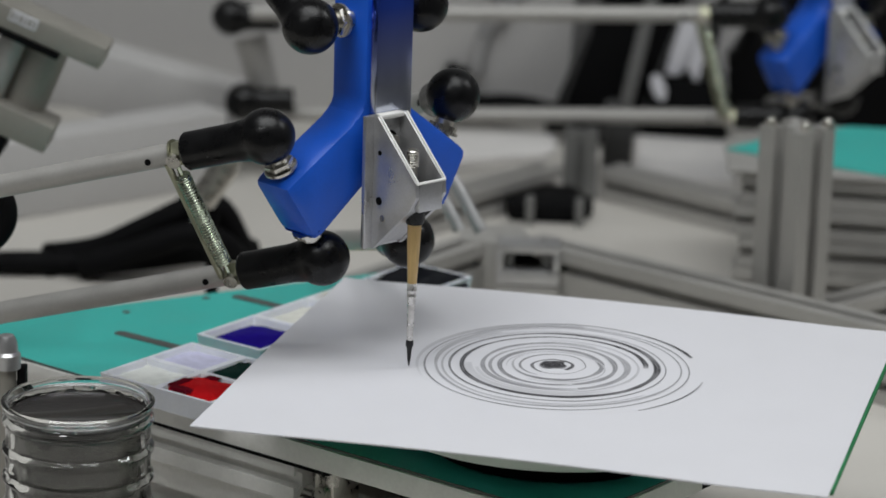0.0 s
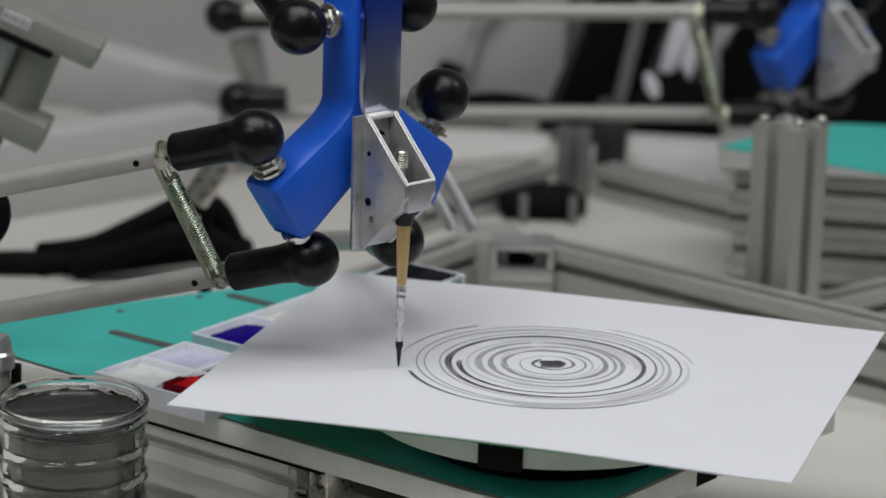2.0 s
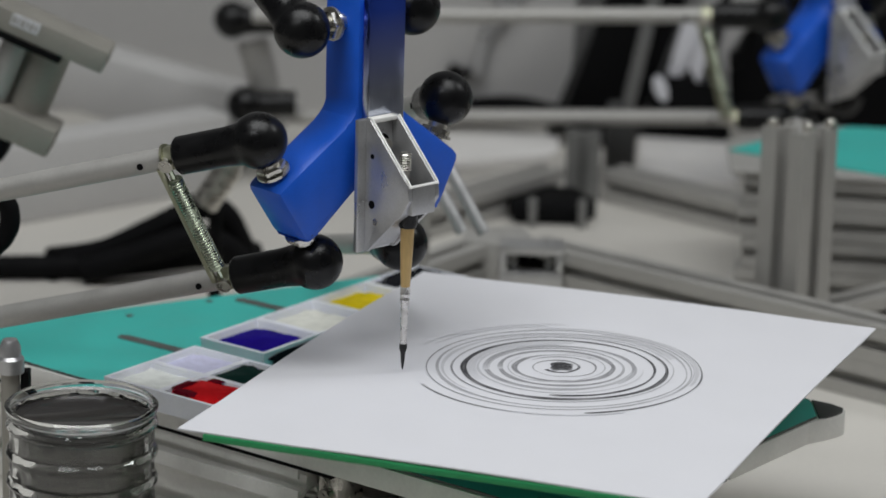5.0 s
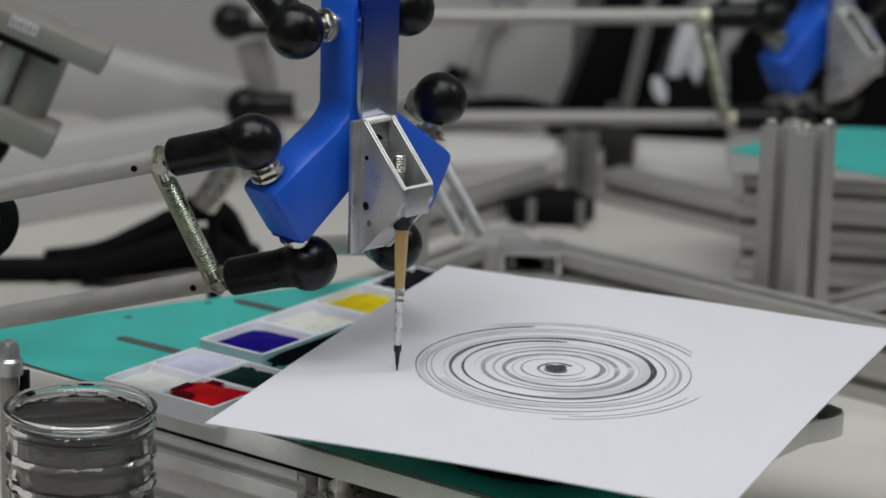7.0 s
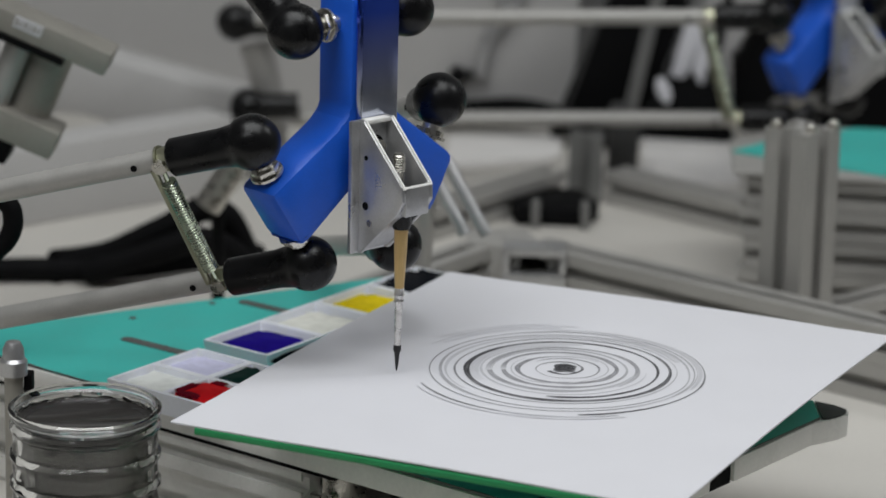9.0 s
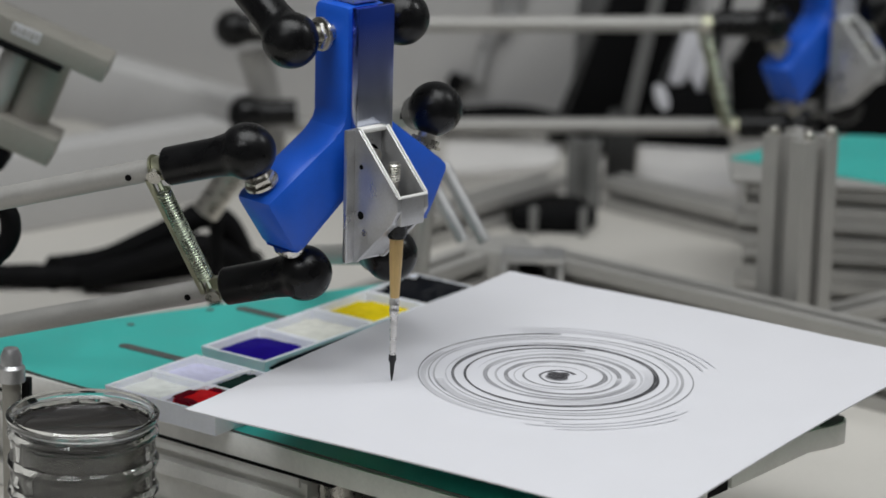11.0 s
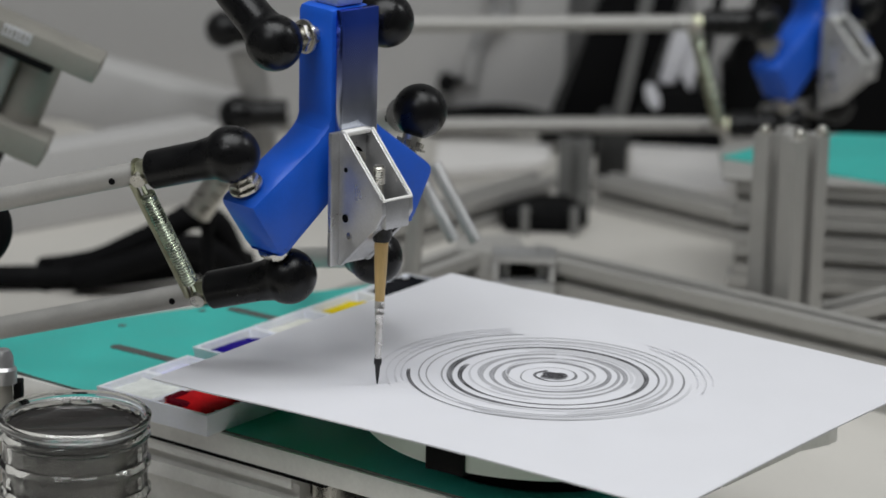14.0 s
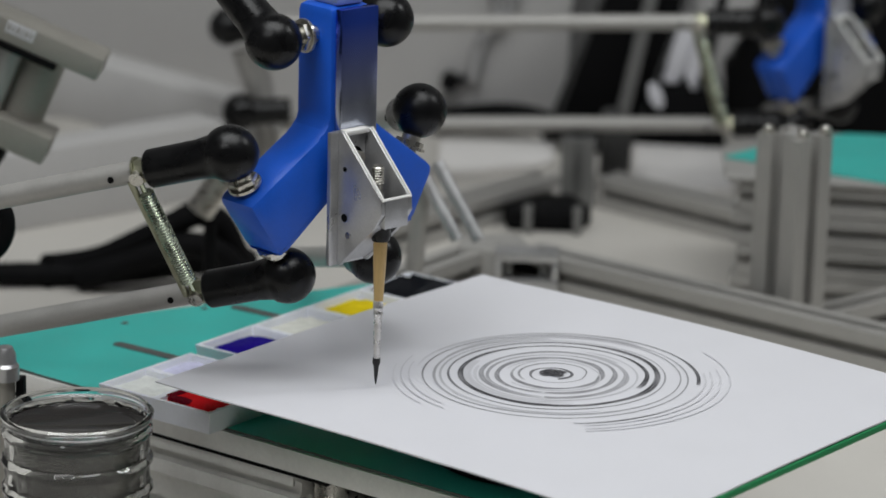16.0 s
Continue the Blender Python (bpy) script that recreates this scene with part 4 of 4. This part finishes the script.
def build_post():
    t = tagged(empty("threaded_post", pose(-0.2665, 0.000, TABLE_Z)), "grey steel post with domed cap nut beside the glass jar", "post")
    bm = bmesh.new()
    add_cyl(bm, (0, 0, 0), (0, 0, 0.098), 0.0046, seg=20)
    part("shaft", bm, BRACKET, t)
    bm = bmesh.new()
    add_lathe(bm, [(0, 0.097), (0.0068, 0.097), (0.0068, 0.104), (0.0055, 0.1055), (0.0052, 0.110), (0.0035, 0.1135), (0, 0.1145)], None, 24)
    part("cap_nut", bm, ALU_CAST, t, "shiny domed cap nut")
    bm = bmesh.new()
    add_box(bm, (0.0068, 0.004, 0.082), (0.004, 0.008, 0.030), None, 0.0005)
    part("clip", bm, BLACK, t)


build_post()

# ---- further back: column, rails, second machine's base ----


def build_column():
    t = tagged(empty("profile_column", pose(0.1385, 0.40, TABLE_Z)), "upright slotted aluminium profile column on the table", "column")
    bm = bmesh.new()
    add_rail(bm, (0, 0, 0), (0, 0, 0.139), 0.032, 48)
    part("profile", bm, ALU, t)
    for x, y in ((0.004, -0.012), (0.018, 0.0), (-0.016, -0.002)):
        bm = bmesh.new()
        add_lathe(bm, [(0, 0.139), (0.0035, 0.139), (0.0035, 0.1425), (0.0018, 0.144), (0, 0.144)], pose(x, y, 0), 12)
        part("bolt", bm, STEEL, t)
    bm = bmesh.new()
    add_rail(bm, (0.02, 0.02, 0.012), (0.24, 0.16, 0.030), 0.022)
    part("brace", bm, ALU, t)


build_column()


def rail_thing(label, runs, size):
    t = tagged(empty("profile_rail", pose(*runs[0][0])), label, "rail", "slotted rails")
    o = Vector(runs[0][0])
    for p0, p1 in runs:
        bm = bmesh.new()
        add_rail(bm, Vector(p0) - o, Vector(p1) - o, size)
        part("rail", bm, ALU, t)
    return t


RS = 0.0228
for k in range(2):
    zc = TABLE_Z + RS / 2 + 0.0002 + k * (RS + 0.0002)
    rail_thing("slotted aluminium rail lying on the table behind the base", [((-0.018, 0.4635, zc), (0.34, 0.195, zc))], RS)
    rail_thing("slotted aluminium rail meeting another at an angle", [((-0.056, 0.452, zc), (-0.24, 0.170, zc))], RS)
zc = TABLE_Z + RS / 2 + 0.0002
rail_thing("slotted aluminium rail running from the upright profile towards the first machine", [((-0.010, 0.7460, zc), (-0.118, 0.600, zc))], RS)
rail_thing("slotted aluminium rail running from the upright profile to the stacked rails", [((0.033, 0.7480, zc), (0.150, 0.648, zc))], RS)


def build_flat_bar():
    """A plain square bar behind the cables, with a capped end."""
    p0, p1 = Vector((-0.43, 0.590, TABLE_Z)), Vector((-0.250, 0.752, TABLE_Z))
    t = tagged(empty("flat_bar", Matrix.Translation(p0)), "thick pale grey bar lying on the table behind the cables", "bar")
    d = p1 - p0
    m = pose(0, 0, 0, 0, 0, math.degrees(math.atan2(d.y, d.x)))
    bm = bmesh.new()
    add_box(bm, (d.length / 2, 0, 0.0272), (d.length, 0.034, 0.054), m, 0.0015)
    part("body", bm, PARTITION, t)
    bm = bmesh.new()
    add_box(bm, (d.length + 0.0016, 0, 0.0272), (0.003, 0.033, 0.053), m, 0.0008)
    part("end_cap", bm, DARK_GREY, t)


build_flat_bar()


def build_corner_block():
    t = tagged(empty("corner_block", pose(-0.0425, 0.470, TABLE_Z, 0, 0, 10)), "plain aluminium corner block joining two rails", "corner block")
    bm = bmesh.new()
    add_prism(bm, [(-0.024, -0.016), (0.0, -0.028), (0.022, -0.016), (0.020, 0.014), (-0.018, 0.014)], 0.0475, Matrix(), 0.001)
    part("body", bm, ALU, t)


build_corner_block()


def build_far_base():
    t = tagged(empty("second_machine_base", pose(0.104, 0.515, TABLE_Z)), "stacked slotted rails carrying a teal covered plate", "machine base")
    for k in range(4):
        bm = bmesh.new()
        z = 0.0104 + k * 0.0206
        add_rail(bm, (0.006 + 0.004 * (k % 2), 0, z), (0.45, -0.055, z), 0.0200)
        part("rail", bm, ALU, t)
    bm = bmesh.new()
    add_prism(bm, [(0.0, -0.012), (0.46, -0.068), (0.49, 0.106), (0.05, 0.118), (0.0, 0.07)], 0.003, pose(0, 0, 0.0823), 0.0005)
    part("plate", bm, ALU, t)
    bm = bmesh.new()
    add_prism(bm, [(0.0012, 0.0371), (0.1017, -0.0202), (0.45, -0.0502), (0.48, 0.10), (0.085, 0.112), (0.0234, 0.0634)], 0.0012, pose(0, 0, 0.0854))
    part("mat", bm, TEAL, t, "teal cutting mat", smooth=False)
    bm = bmesh.new()
    add_box(bm, (0.24, 0.08, 0.041), (0.3, 0.03, 0.082), None, 0.001)
    part("back_rail", bm, ALU, t)


build_far_base()


# connector of the stacked rails behind the drawing
def build_rail_connector():
    t = tagged(empty("rail_connector", pose(-0.0195, 0.440, TABLE_Z)), "aluminium connector block with a window, joining the stacked rails", "connector")
    bm = bmesh.new()
    add_box(bm, (0, 0, 0.0116), (0.039, 0.02, 0.0230), None, 0.0008)
    part("lower_block", bm, ALU, t)
    bm = bmesh.new()
    for c, w in (((0, 0, 0.0288), (0.039, 0.02, 0.0090)), ((0, 0, 0.0474), (0.039, 0.02, 0.0056)), ((-0.01745, 0, 0.0390), (0.0041, 0.02, 0.0112)), ((0.01745, 0, 0.0390), (0.0041, 0.02, 0.0112))):
        add_box(bm, c, w, None, 0.0006)
    part("window_frame", bm, ALU_CAST, t)
    for x in (-0.0118, 0.0112):
        bm = bmesh.new()
        add_box(bm, (x, 0.003, 0.0390), (0.0062, 0.010, 0.0110), None, 0.0005)
        part("insert", bm, ALU_DARK, t)
    bm = bmesh.new()
    add_box(bm, (0, 0.0088, 0.0390), (0.0305, 0.002, 0.0110))
    part("back", bm, BLACK, t, smooth=False)


build_rail_connector()

# ---- things behind the machine, out of focus ----
def prism_thing(name, label, cat, poly, y, depth, mat, bevel=0.001):
    """An upright slab: outline in x, z, standing at y with a depth to the back."""
    x0 = sum(p[0] for p in poly) / len(poly)
    z0 = min(p[1] for p in poly)
    t = tagged(empty(name, pose(x0, y, z0)), label, cat)
    bm = bmesh.new()
    mm = Matrix(((1, 0, 0, 0), (0, 0, 1, 0), (0, 1, 0, 0), (0, 0, 0, 1)))
    add_prism(bm, [(x - x0, z - z0) for x, z in poly], depth, mm, bevel)
    part("body", bm, mat, t)
    return t


Z0 = TABLE_Z
prism_thing("partition_panel", "plain grey partition panel standing on the table", "panel",
            [(-0.75, Z0), (0.0, Z0), (0.012, 0.22), (-0.75, 0.22)], 0.96, 0.02, PARTITION)
screen = prism_thing("black_screen", "tilted black screen standing behind the rods", "screen",
            [(-0.016, Z0), (0.057, Z0), (0.091, 0.02), (0.032, 0.02)], 0.935, 0.02, BLACK)
bezel = bmesh.new()
for dx, w in ((0.004, 0.0030), (0.0675, 0.0030)):
    add_prism(bezel, [(dx, 0.001), (dx + w, 0.001), (dx + w + 0.0405, 0.125), (dx + 0.0405, 0.125)], 0.002, Matrix(((1, 0, 0, -0.057), (0, 0, 1, -0.0022), (0, 1, 0, 0), (0, 0, 0, 1))), 0.0003)
part("bezel", bezel, DARK_GREY, screen, "thin dark grey edge strips")
prism_thing("dark_cabinet", "black equipment case behind the second machine", "equipment case",
            [(0.045, Z0), (0.34, Z0), (0.34, 0.02), (0.155, 0.02), (0.132, -0.06), (0.045, -0.07)], 0.985, 0.07, BLACK)
# pale panel added because the wall behind receives too little light
prism_thing("grey_panel", "pale panel standing in for the lit wall behind the second machine", "panel",
            [(0.100, Z0), (0.126, Z0), (0.122, -0.045), (0.139, -0.020), (0.150, 0.02), (0.100, 0.02)], 0.972, 0.01, PARTITION)
for k, (xb, xt, w, y, mat, lab) in enumerate(((0.035, 0.060, 0.010, 0.925, ALU_DARK, "leaning dull aluminium strip before the black screen"),
                                              (0.090, 0.115, 0.008, 0.928, BLACK, "leaning black strap before the screen"))):
    prism_thing("leaning_strip", lab, "strip", [(xb, Z0), (xb + w, Z0), (xt + w, 0.02), (xt, 0.02)], y, 0.004, mat, 0.0005)


prism_thing("black_stand", "low black stand behind the rods", "stand", [(0.058, Z0), (0.125, Z0), (0.120, -0.060), (0.064, -0.060)], 0.925, 0.04, BLACK)
prism_thing("white_plate", "slanted white plastic plate on a black stand", "plate",
            [(0.0735, -0.0565), (0.0865, -0.0570), (0.1010, -0.012), (0.0850, -0.012)], 0.93, 0.006, PAPER, 0.003)
prism_thing("white_plate", "broad white plastic plate on a black stand", "plate",
            [(0.0900, -0.0490), (0.0995, -0.0645), (0.1085, -0.0600), (0.1130, -0.0450), (0.1070, -0.020), (0.0985, -0.020)], 0.928, 0.006, PAPER, 0.002)
prism_thing("oval_plate", "small oval white plastic plate before the black stand", "plate",
            [(0.0695 + 0.0068 * math.cos(a) * 0.8 - 0.003 * math.sin(a), -0.0635 + 0.0098 * math.sin(a)) for a in [2 * math.pi * k / 20 for k in range(20)]],
            0.915, 0.008, PAPER, 0.001)


def build_cable(name, label, pts, r, ties=()):
    """A thick cable lying along a smooth line, with ties round it."""
    o = Vector(pts[0])
    t = tagged(empty(name, Matrix.Translation(o)), label, "cable")
    P = [Vector(p) - o for p in pts]
    fine = []
    for i in range(len(P) - 1):
        p0, p1, p2, p3 = P[max(i - 1, 0)], P[i], P[i + 1], P[min(i + 2, len(P) - 1)]
        for s in range(8):
            u = s / 8
            fine.append(0.5 * ((2 * p1) + (p2 - p0) * u + (2 * p0 - 5 * p1 + 4 * p2 - p3) * u * u + (3 * p1 - p0 - 3 * p2 + p3) * u ** 3))
    fine.append(P[-1])
    bm = bmesh.new()
    add_sweep(bm, fine, [r * (1 + 0.10 * noise.noise(p * 40)) for p in fine], 14)
    part("sheath", bm, BLACK, t)
    for f in ties:
        i = int(f * (len(fine) - 2))
        d = (fine[i + 1] - fine[i]).normalized()
        bm = bmesh.new()
        add_cyl(bm, fine[i] - d * 0.003, fine[i] + d * 0.003, r * 1.18, seg=16)
        add_box(bm, fine[i] + Vector((0, 0, r * 1.25)), (0.006, 0.006, r * 0.7))
        part("cable_tie", bm, BLACK, t)
    return t


build_cable("cable_bundle", "thick bundle of black cables lying on the table",
            [(-0.46, 0.470, Z0 + 0.0095), (-0.356, 0.488, Z0 + 0.0085), (-0.322, 0.494, Z0 + 0.0080), (-0.287, 0.498, Z0 + 0.0090), (-0.252, 0.505, Z0 + 0.0130), (-0.232, 0.512, Z0 + 0.0140), (-0.200, 0.54, Z0 + 0.009)], 0.0078, (0.32,))
build_cable("cable_bundle", "bundle of black cables arching up from the table",
            [(-0.330, 0.508, Z0 + 0.0085), (-0.312, 0.502, Z0 + 0.0125), (-0.286, 0.500, Z0 + 0.0210), (-0.264, 0.500, Z0 + 0.0325), (-0.246, 0.500, Z0 + 0.0420), (-0.231, 0.503, Z0 + 0.0490),
             (-0.216, 0.510, Z0 + 0.0400), (-0.204, 0.520, Z0 + 0.0090)], 0.0086)
build_cable("cable_bundle", "loop of black cables leaning on a thicker bundle",
            [(-0.305, 0.486, Z0 + 0.0085), (-0.290, 0.484, Z0 + 0.0135), (-0.262, 0.484, Z0 + 0.0240), (-0.234, 0.486, Z0 + 0.0330), (-0.214, 0.492, Z0 + 0.0250), (-0.203, 0.50, Z0 + 0.0095)], 0.0084)
build_cable("loose_cable", "black cable hanging in a loose loop beside the rods",
            [(-0.345, 0.10, 0.060), (-0.305, 0.10, 0.058), (-0.2875, 0.10, 0.051), (-0.2835, 0.10, 0.042), (-0.2865, 0.10, 0.031), (-0.300, 0.10, 0.014), (-0.335, 0.10, -0.05), (-0.34, 0.10, Z0 + 0.0055)], 0.0050)
build_cable("black_hose", "black hose lying on the table behind the frame",
            [(-0.10, 0.942, Z0 + 0.011), (-0.06, 0.942, Z0 + 0.018), (-0.02, 0.915, Z0 + 0.022), (0.02, 0.90, Z0 + 0.012), (0.045, 0.895, Z0 + 0.011)], 0.0095)

# shelf, post and boxes between the two machines
def flat_thing(name, label, cat, outline, height, mat, bevel=0.001):
    """A flat piece lying on the table: outline in x, y."""
    x0, y0 = outline[0]
    t = tagged(empty(name, pose(x0, y0, Z0)), label, cat)
    bm = bmesh.new()
    add_prism(bm, [(x - x0, y - y0) for x, y in outline], height, pose(0, 0, 0.0002), bevel)
    part("body", bm, mat, t)
    return t


flat_thing("white_tray", "white plastic tray lying on the table behind the rails", "tray",
           [(-0.092, 0.806), (-0.016, 0.846), (-0.006, 0.860), (-0.007, 0.900), (-0.016, 0.910), (-0.092, 0.904)], 0.006, BRIGHT_WHITE)
# added slab: puts the tabletop's brightness here into a white colour
flat_thing("white_sheet", "white slab laid to brighten the tabletop beside the second machine", "paper",
           [(0.052, 0.784), (0.124, 0.792), (0.124, 0.915), (0.055, 0.922)], 0.004, BRIGHT_WHITE, 0.0006)
post = rail_thing("upright slotted profile, darkened for its shading, standing where two rails meet", [((0.0115, 0.752, Z0), (0.0115, 0.752, -0.0590))], 0.024)
# darker copy of the metal puts the post's shading into its colour
post.children[0].data.materials[0] = ALU_DARK
# plain dark block set where a hanging cable belongs
prism_thing("motor_case", "dark grey block standing in for a hanging cable", "motor case",
            [(0.027, Z0), (0.049, Z0), (0.050, -0.062), (0.040, -0.050), (0.028, -0.050)], 0.79, 0.03, DARK_GREY, 0.004)
# black block added as the dark shade between the rails
gear_box = flat_thing("gear_box", "low black block filling the shadowy space between two rails", "gear box",
           [(-0.036, 0.668), (0.012, 0.668), (0.022, 0.690), (0.008, 0.724), (-0.014, 0.724), (-0.040, 0.690)], 0.014, BLACK, 0.003)
for x in (-0.022, 0.012):
    bm = bmesh.new()
    add_box(bm, (x + 0.036, -0.004, 0.010), (0.006, 0.006, 0.020), None, 0.0008)
    part("lug", bm, ALU_DARK, gear_box, "small dull aluminium upright before the black block")


def build_motor_bracket():
    """Arm bracket beside the left edge: two tilted bars, a round spacer and a dark motor foot."""
    t = tagged(empty("motor_bracket", pose(-0.31, 0.28, 0.08)), "grey aluminium motor bracket with tilted bars", "motor bracket")
    tilt = pose(0, 0, 0, 0, 22.5, 0)
    bm = bmesh.new()
    add_box(bm, (-0.02, 0, 0.026), (0.130, 0.03, 0.0135), tilt, 0.0012)
    top = part("bar", bm, BRACKET, t)
    bm = bmesh.new()
    add_box(bm, (-0.03, 0, -0.030), (0.130, 0.03, 0.0165), tilt, 0.0012)
    part("bar", bm, BRACKET, t)
    bm = bmesh.new()
    add_cyl(bm, tilt @ Vector((-0.006, 0, -0.022)), tilt @ Vector((-0.006, 0, 0.02)), 0.0075, seg=24)
    part("spacer", bm, ALU, t)
    bm = bmesh.new()
    add_cyl(bm, tilt @ Vector((0.012, 0.012, -0.022)), tilt @ Vector((0.012, 0.012, 0.02)), 0.013, seg=24)
    part("spacer", bm, BRACKET, t)
    bm = bmesh.new()
    add_box(bm, (-0.016, -0.004, 0.0172), (0.075, 0.024, 0.004), tilt, 0.0005)
    part("gasket", bm, BLACK, t)
    bm = bmesh.new()
    add_box(bm, (-0.012, 0, -0.045), (0.050, 0.028, 0.014), tilt, 0.002)
    add_box(bm, (0.0, 0, -0.054), (0.012, 0.02, 0.006), tilt, 0.001)
    part("foot", bm, BLACK, t)
    bm = bmesh.new()
    add_box(bm, (-0.004, -0.0153, 0.0285), (0.0165, 0.0006, 0.0065), tilt)
    lab = part("label", bm, PAPER, t, "small white label with unreadable bars", smooth=False)
    for k in range(6):
        bm = bmesh.new()
        add_box(bm, (-0.0105 + 0.0026 * k, -0.0158, 0.0285), (0.0011 if k % 2 else 0.0016, 0.0004, 0.0040), tilt)
        part("bar_mark", bm, BRACKET, lab, smooth=False)
    bm = bmesh.new()
    add_cyl(bm, (-0.075, 0.01, 0.05), (-0.075, 0.01, Z0 - 0.08), 0.010, seg=20)
    part("support_post", bm, ALU, t)


build_motor_bracket()


def build_duct():
    t = tagged(empty("arm_tube", pose(-0.31, 0.80, Z0)), "thick pale grey square tube leaning on a stand", "tube")
    bm = bmesh.new()
    mt, length = frame_to((-0.16, 0, 0.095), (0.100, 0.03, 0.022))
    add_box(bm, (0, 0, length / 2), (0.050, 0.046, length), mt, 0.004)
    part("tube", bm, PARTITION, t)
    bm = bmesh.new()
    add_box(bm, (-0.13, 0.02, 0.03), (0.04, 0.04, 0.06), None, 0.003)
    part("stand", bm, PARTITION, t)


build_duct()


def build_u_strut():
    t = tagged(empty("fork_strut", pose(-0.065, 0.34, Z0)), "pale grey forked metal strut leaning behind the arm", "strut")
    for x in (0.0, 0.0125):
        bm = bmesh.new()
        add_sweep(bm, [(x - 0.020, 0.0, 0.128), (x, -0.012, 0.096), (x + 0.006, -0.015, 0.086)], 0.0038, 12)
        part("prong", bm, ALU_CAST, t)
    bm = bmesh.new()
    add_sweep(bm, [(-0.016, 0.004, 0.124), (-0.02, 0.006, 0.06), (-0.02, 0.006, 0.0)], 0.0055, 12)
    part("stem", bm, ALU, t)


build_u_strut()


def build_rod_stub():
    t = tagged(empty("steel_coupling", pose(-0.208, 0.40, Z0)), "short bright steel coupling on a stand", "coupling")
    bm = bmesh.new()
    add_cyl(bm, (-0.010, 0, 0.078), (0.006, 0, 0.103), 0.0085, seg=24)
    add_cyl(bm, (0.006, 0, 0.103), (0.009, 0, 0.108), 0.0060, seg=24)
    part("coupling", bm, STEEL, t)
    bm = bmesh.new()
    add_cyl(bm, (-0.004, 0.004, 0.0), (-0.004, 0.004, 0.085), 0.004, seg=16)
    part("stand", bm, BLACK, t)


build_rod_stub()


def build_pale_fork():
    # part of the far arm, placed at the panel to fit the camera's view
    t = tagged(empty("panel_bracket", pose(-0.055, 0.953, -0.01)), "pale forked machine part, set against the panel to fit the camera's view", "bracket")
    for pts, r in (([(-0.003, 0, 0.026), (0.000, -0.001, 0.003), (0.0065, -0.002, -0.006), (0.0125, -0.001, 0.003), (0.0155, 0, 0.024)], 0.0042),
                   ([(0.005, 0, -0.006), (-0.008, 0, -0.018), (-0.012, 0, -0.030), (-0.0145, 0, -0.044), (-0.0155, 0, -0.054)], 0.0058)):
        bm = bmesh.new()
        add_sweep(bm, pts, r, 14)
        part("prong", bm, ALU_CAST, t)
    bm = bmesh.new()
    add_cyl(bm, (-0.0335, 0.007, -0.055), (-0.0335, -0.006, -0.055), 0.0068, seg=20)
    add_sweep(bm, [(-0.0155, 0.002, -0.052), (-0.025, 0.002, -0.054), (-0.0335, 0.002, -0.055)], 0.003, 10)
    part("knob", bm, BLACK, t, "round black knob")
    return t


build_pale_fork()

def motions():
    times = [round(0.25 * k, 2) for k in range(65)]
    rows = [(t, pose(0, 0, 0, 0, 0, turn_at(t))) for t in times]
    for thing in (turntable, drawing_board, paper):
        walk(thing, rows)
    walk(arm, [(r[0], arm_pose(r[0])) for r in TIP])
    for ob, t in STROKES:
        low, up = pose(0, 0, -0.0017), pose(0, 0, 0)
        walk(ob, [(0.0, low), (max(0.0334, t - 0.07), low), (t, up), (16.0, up)])


motions()
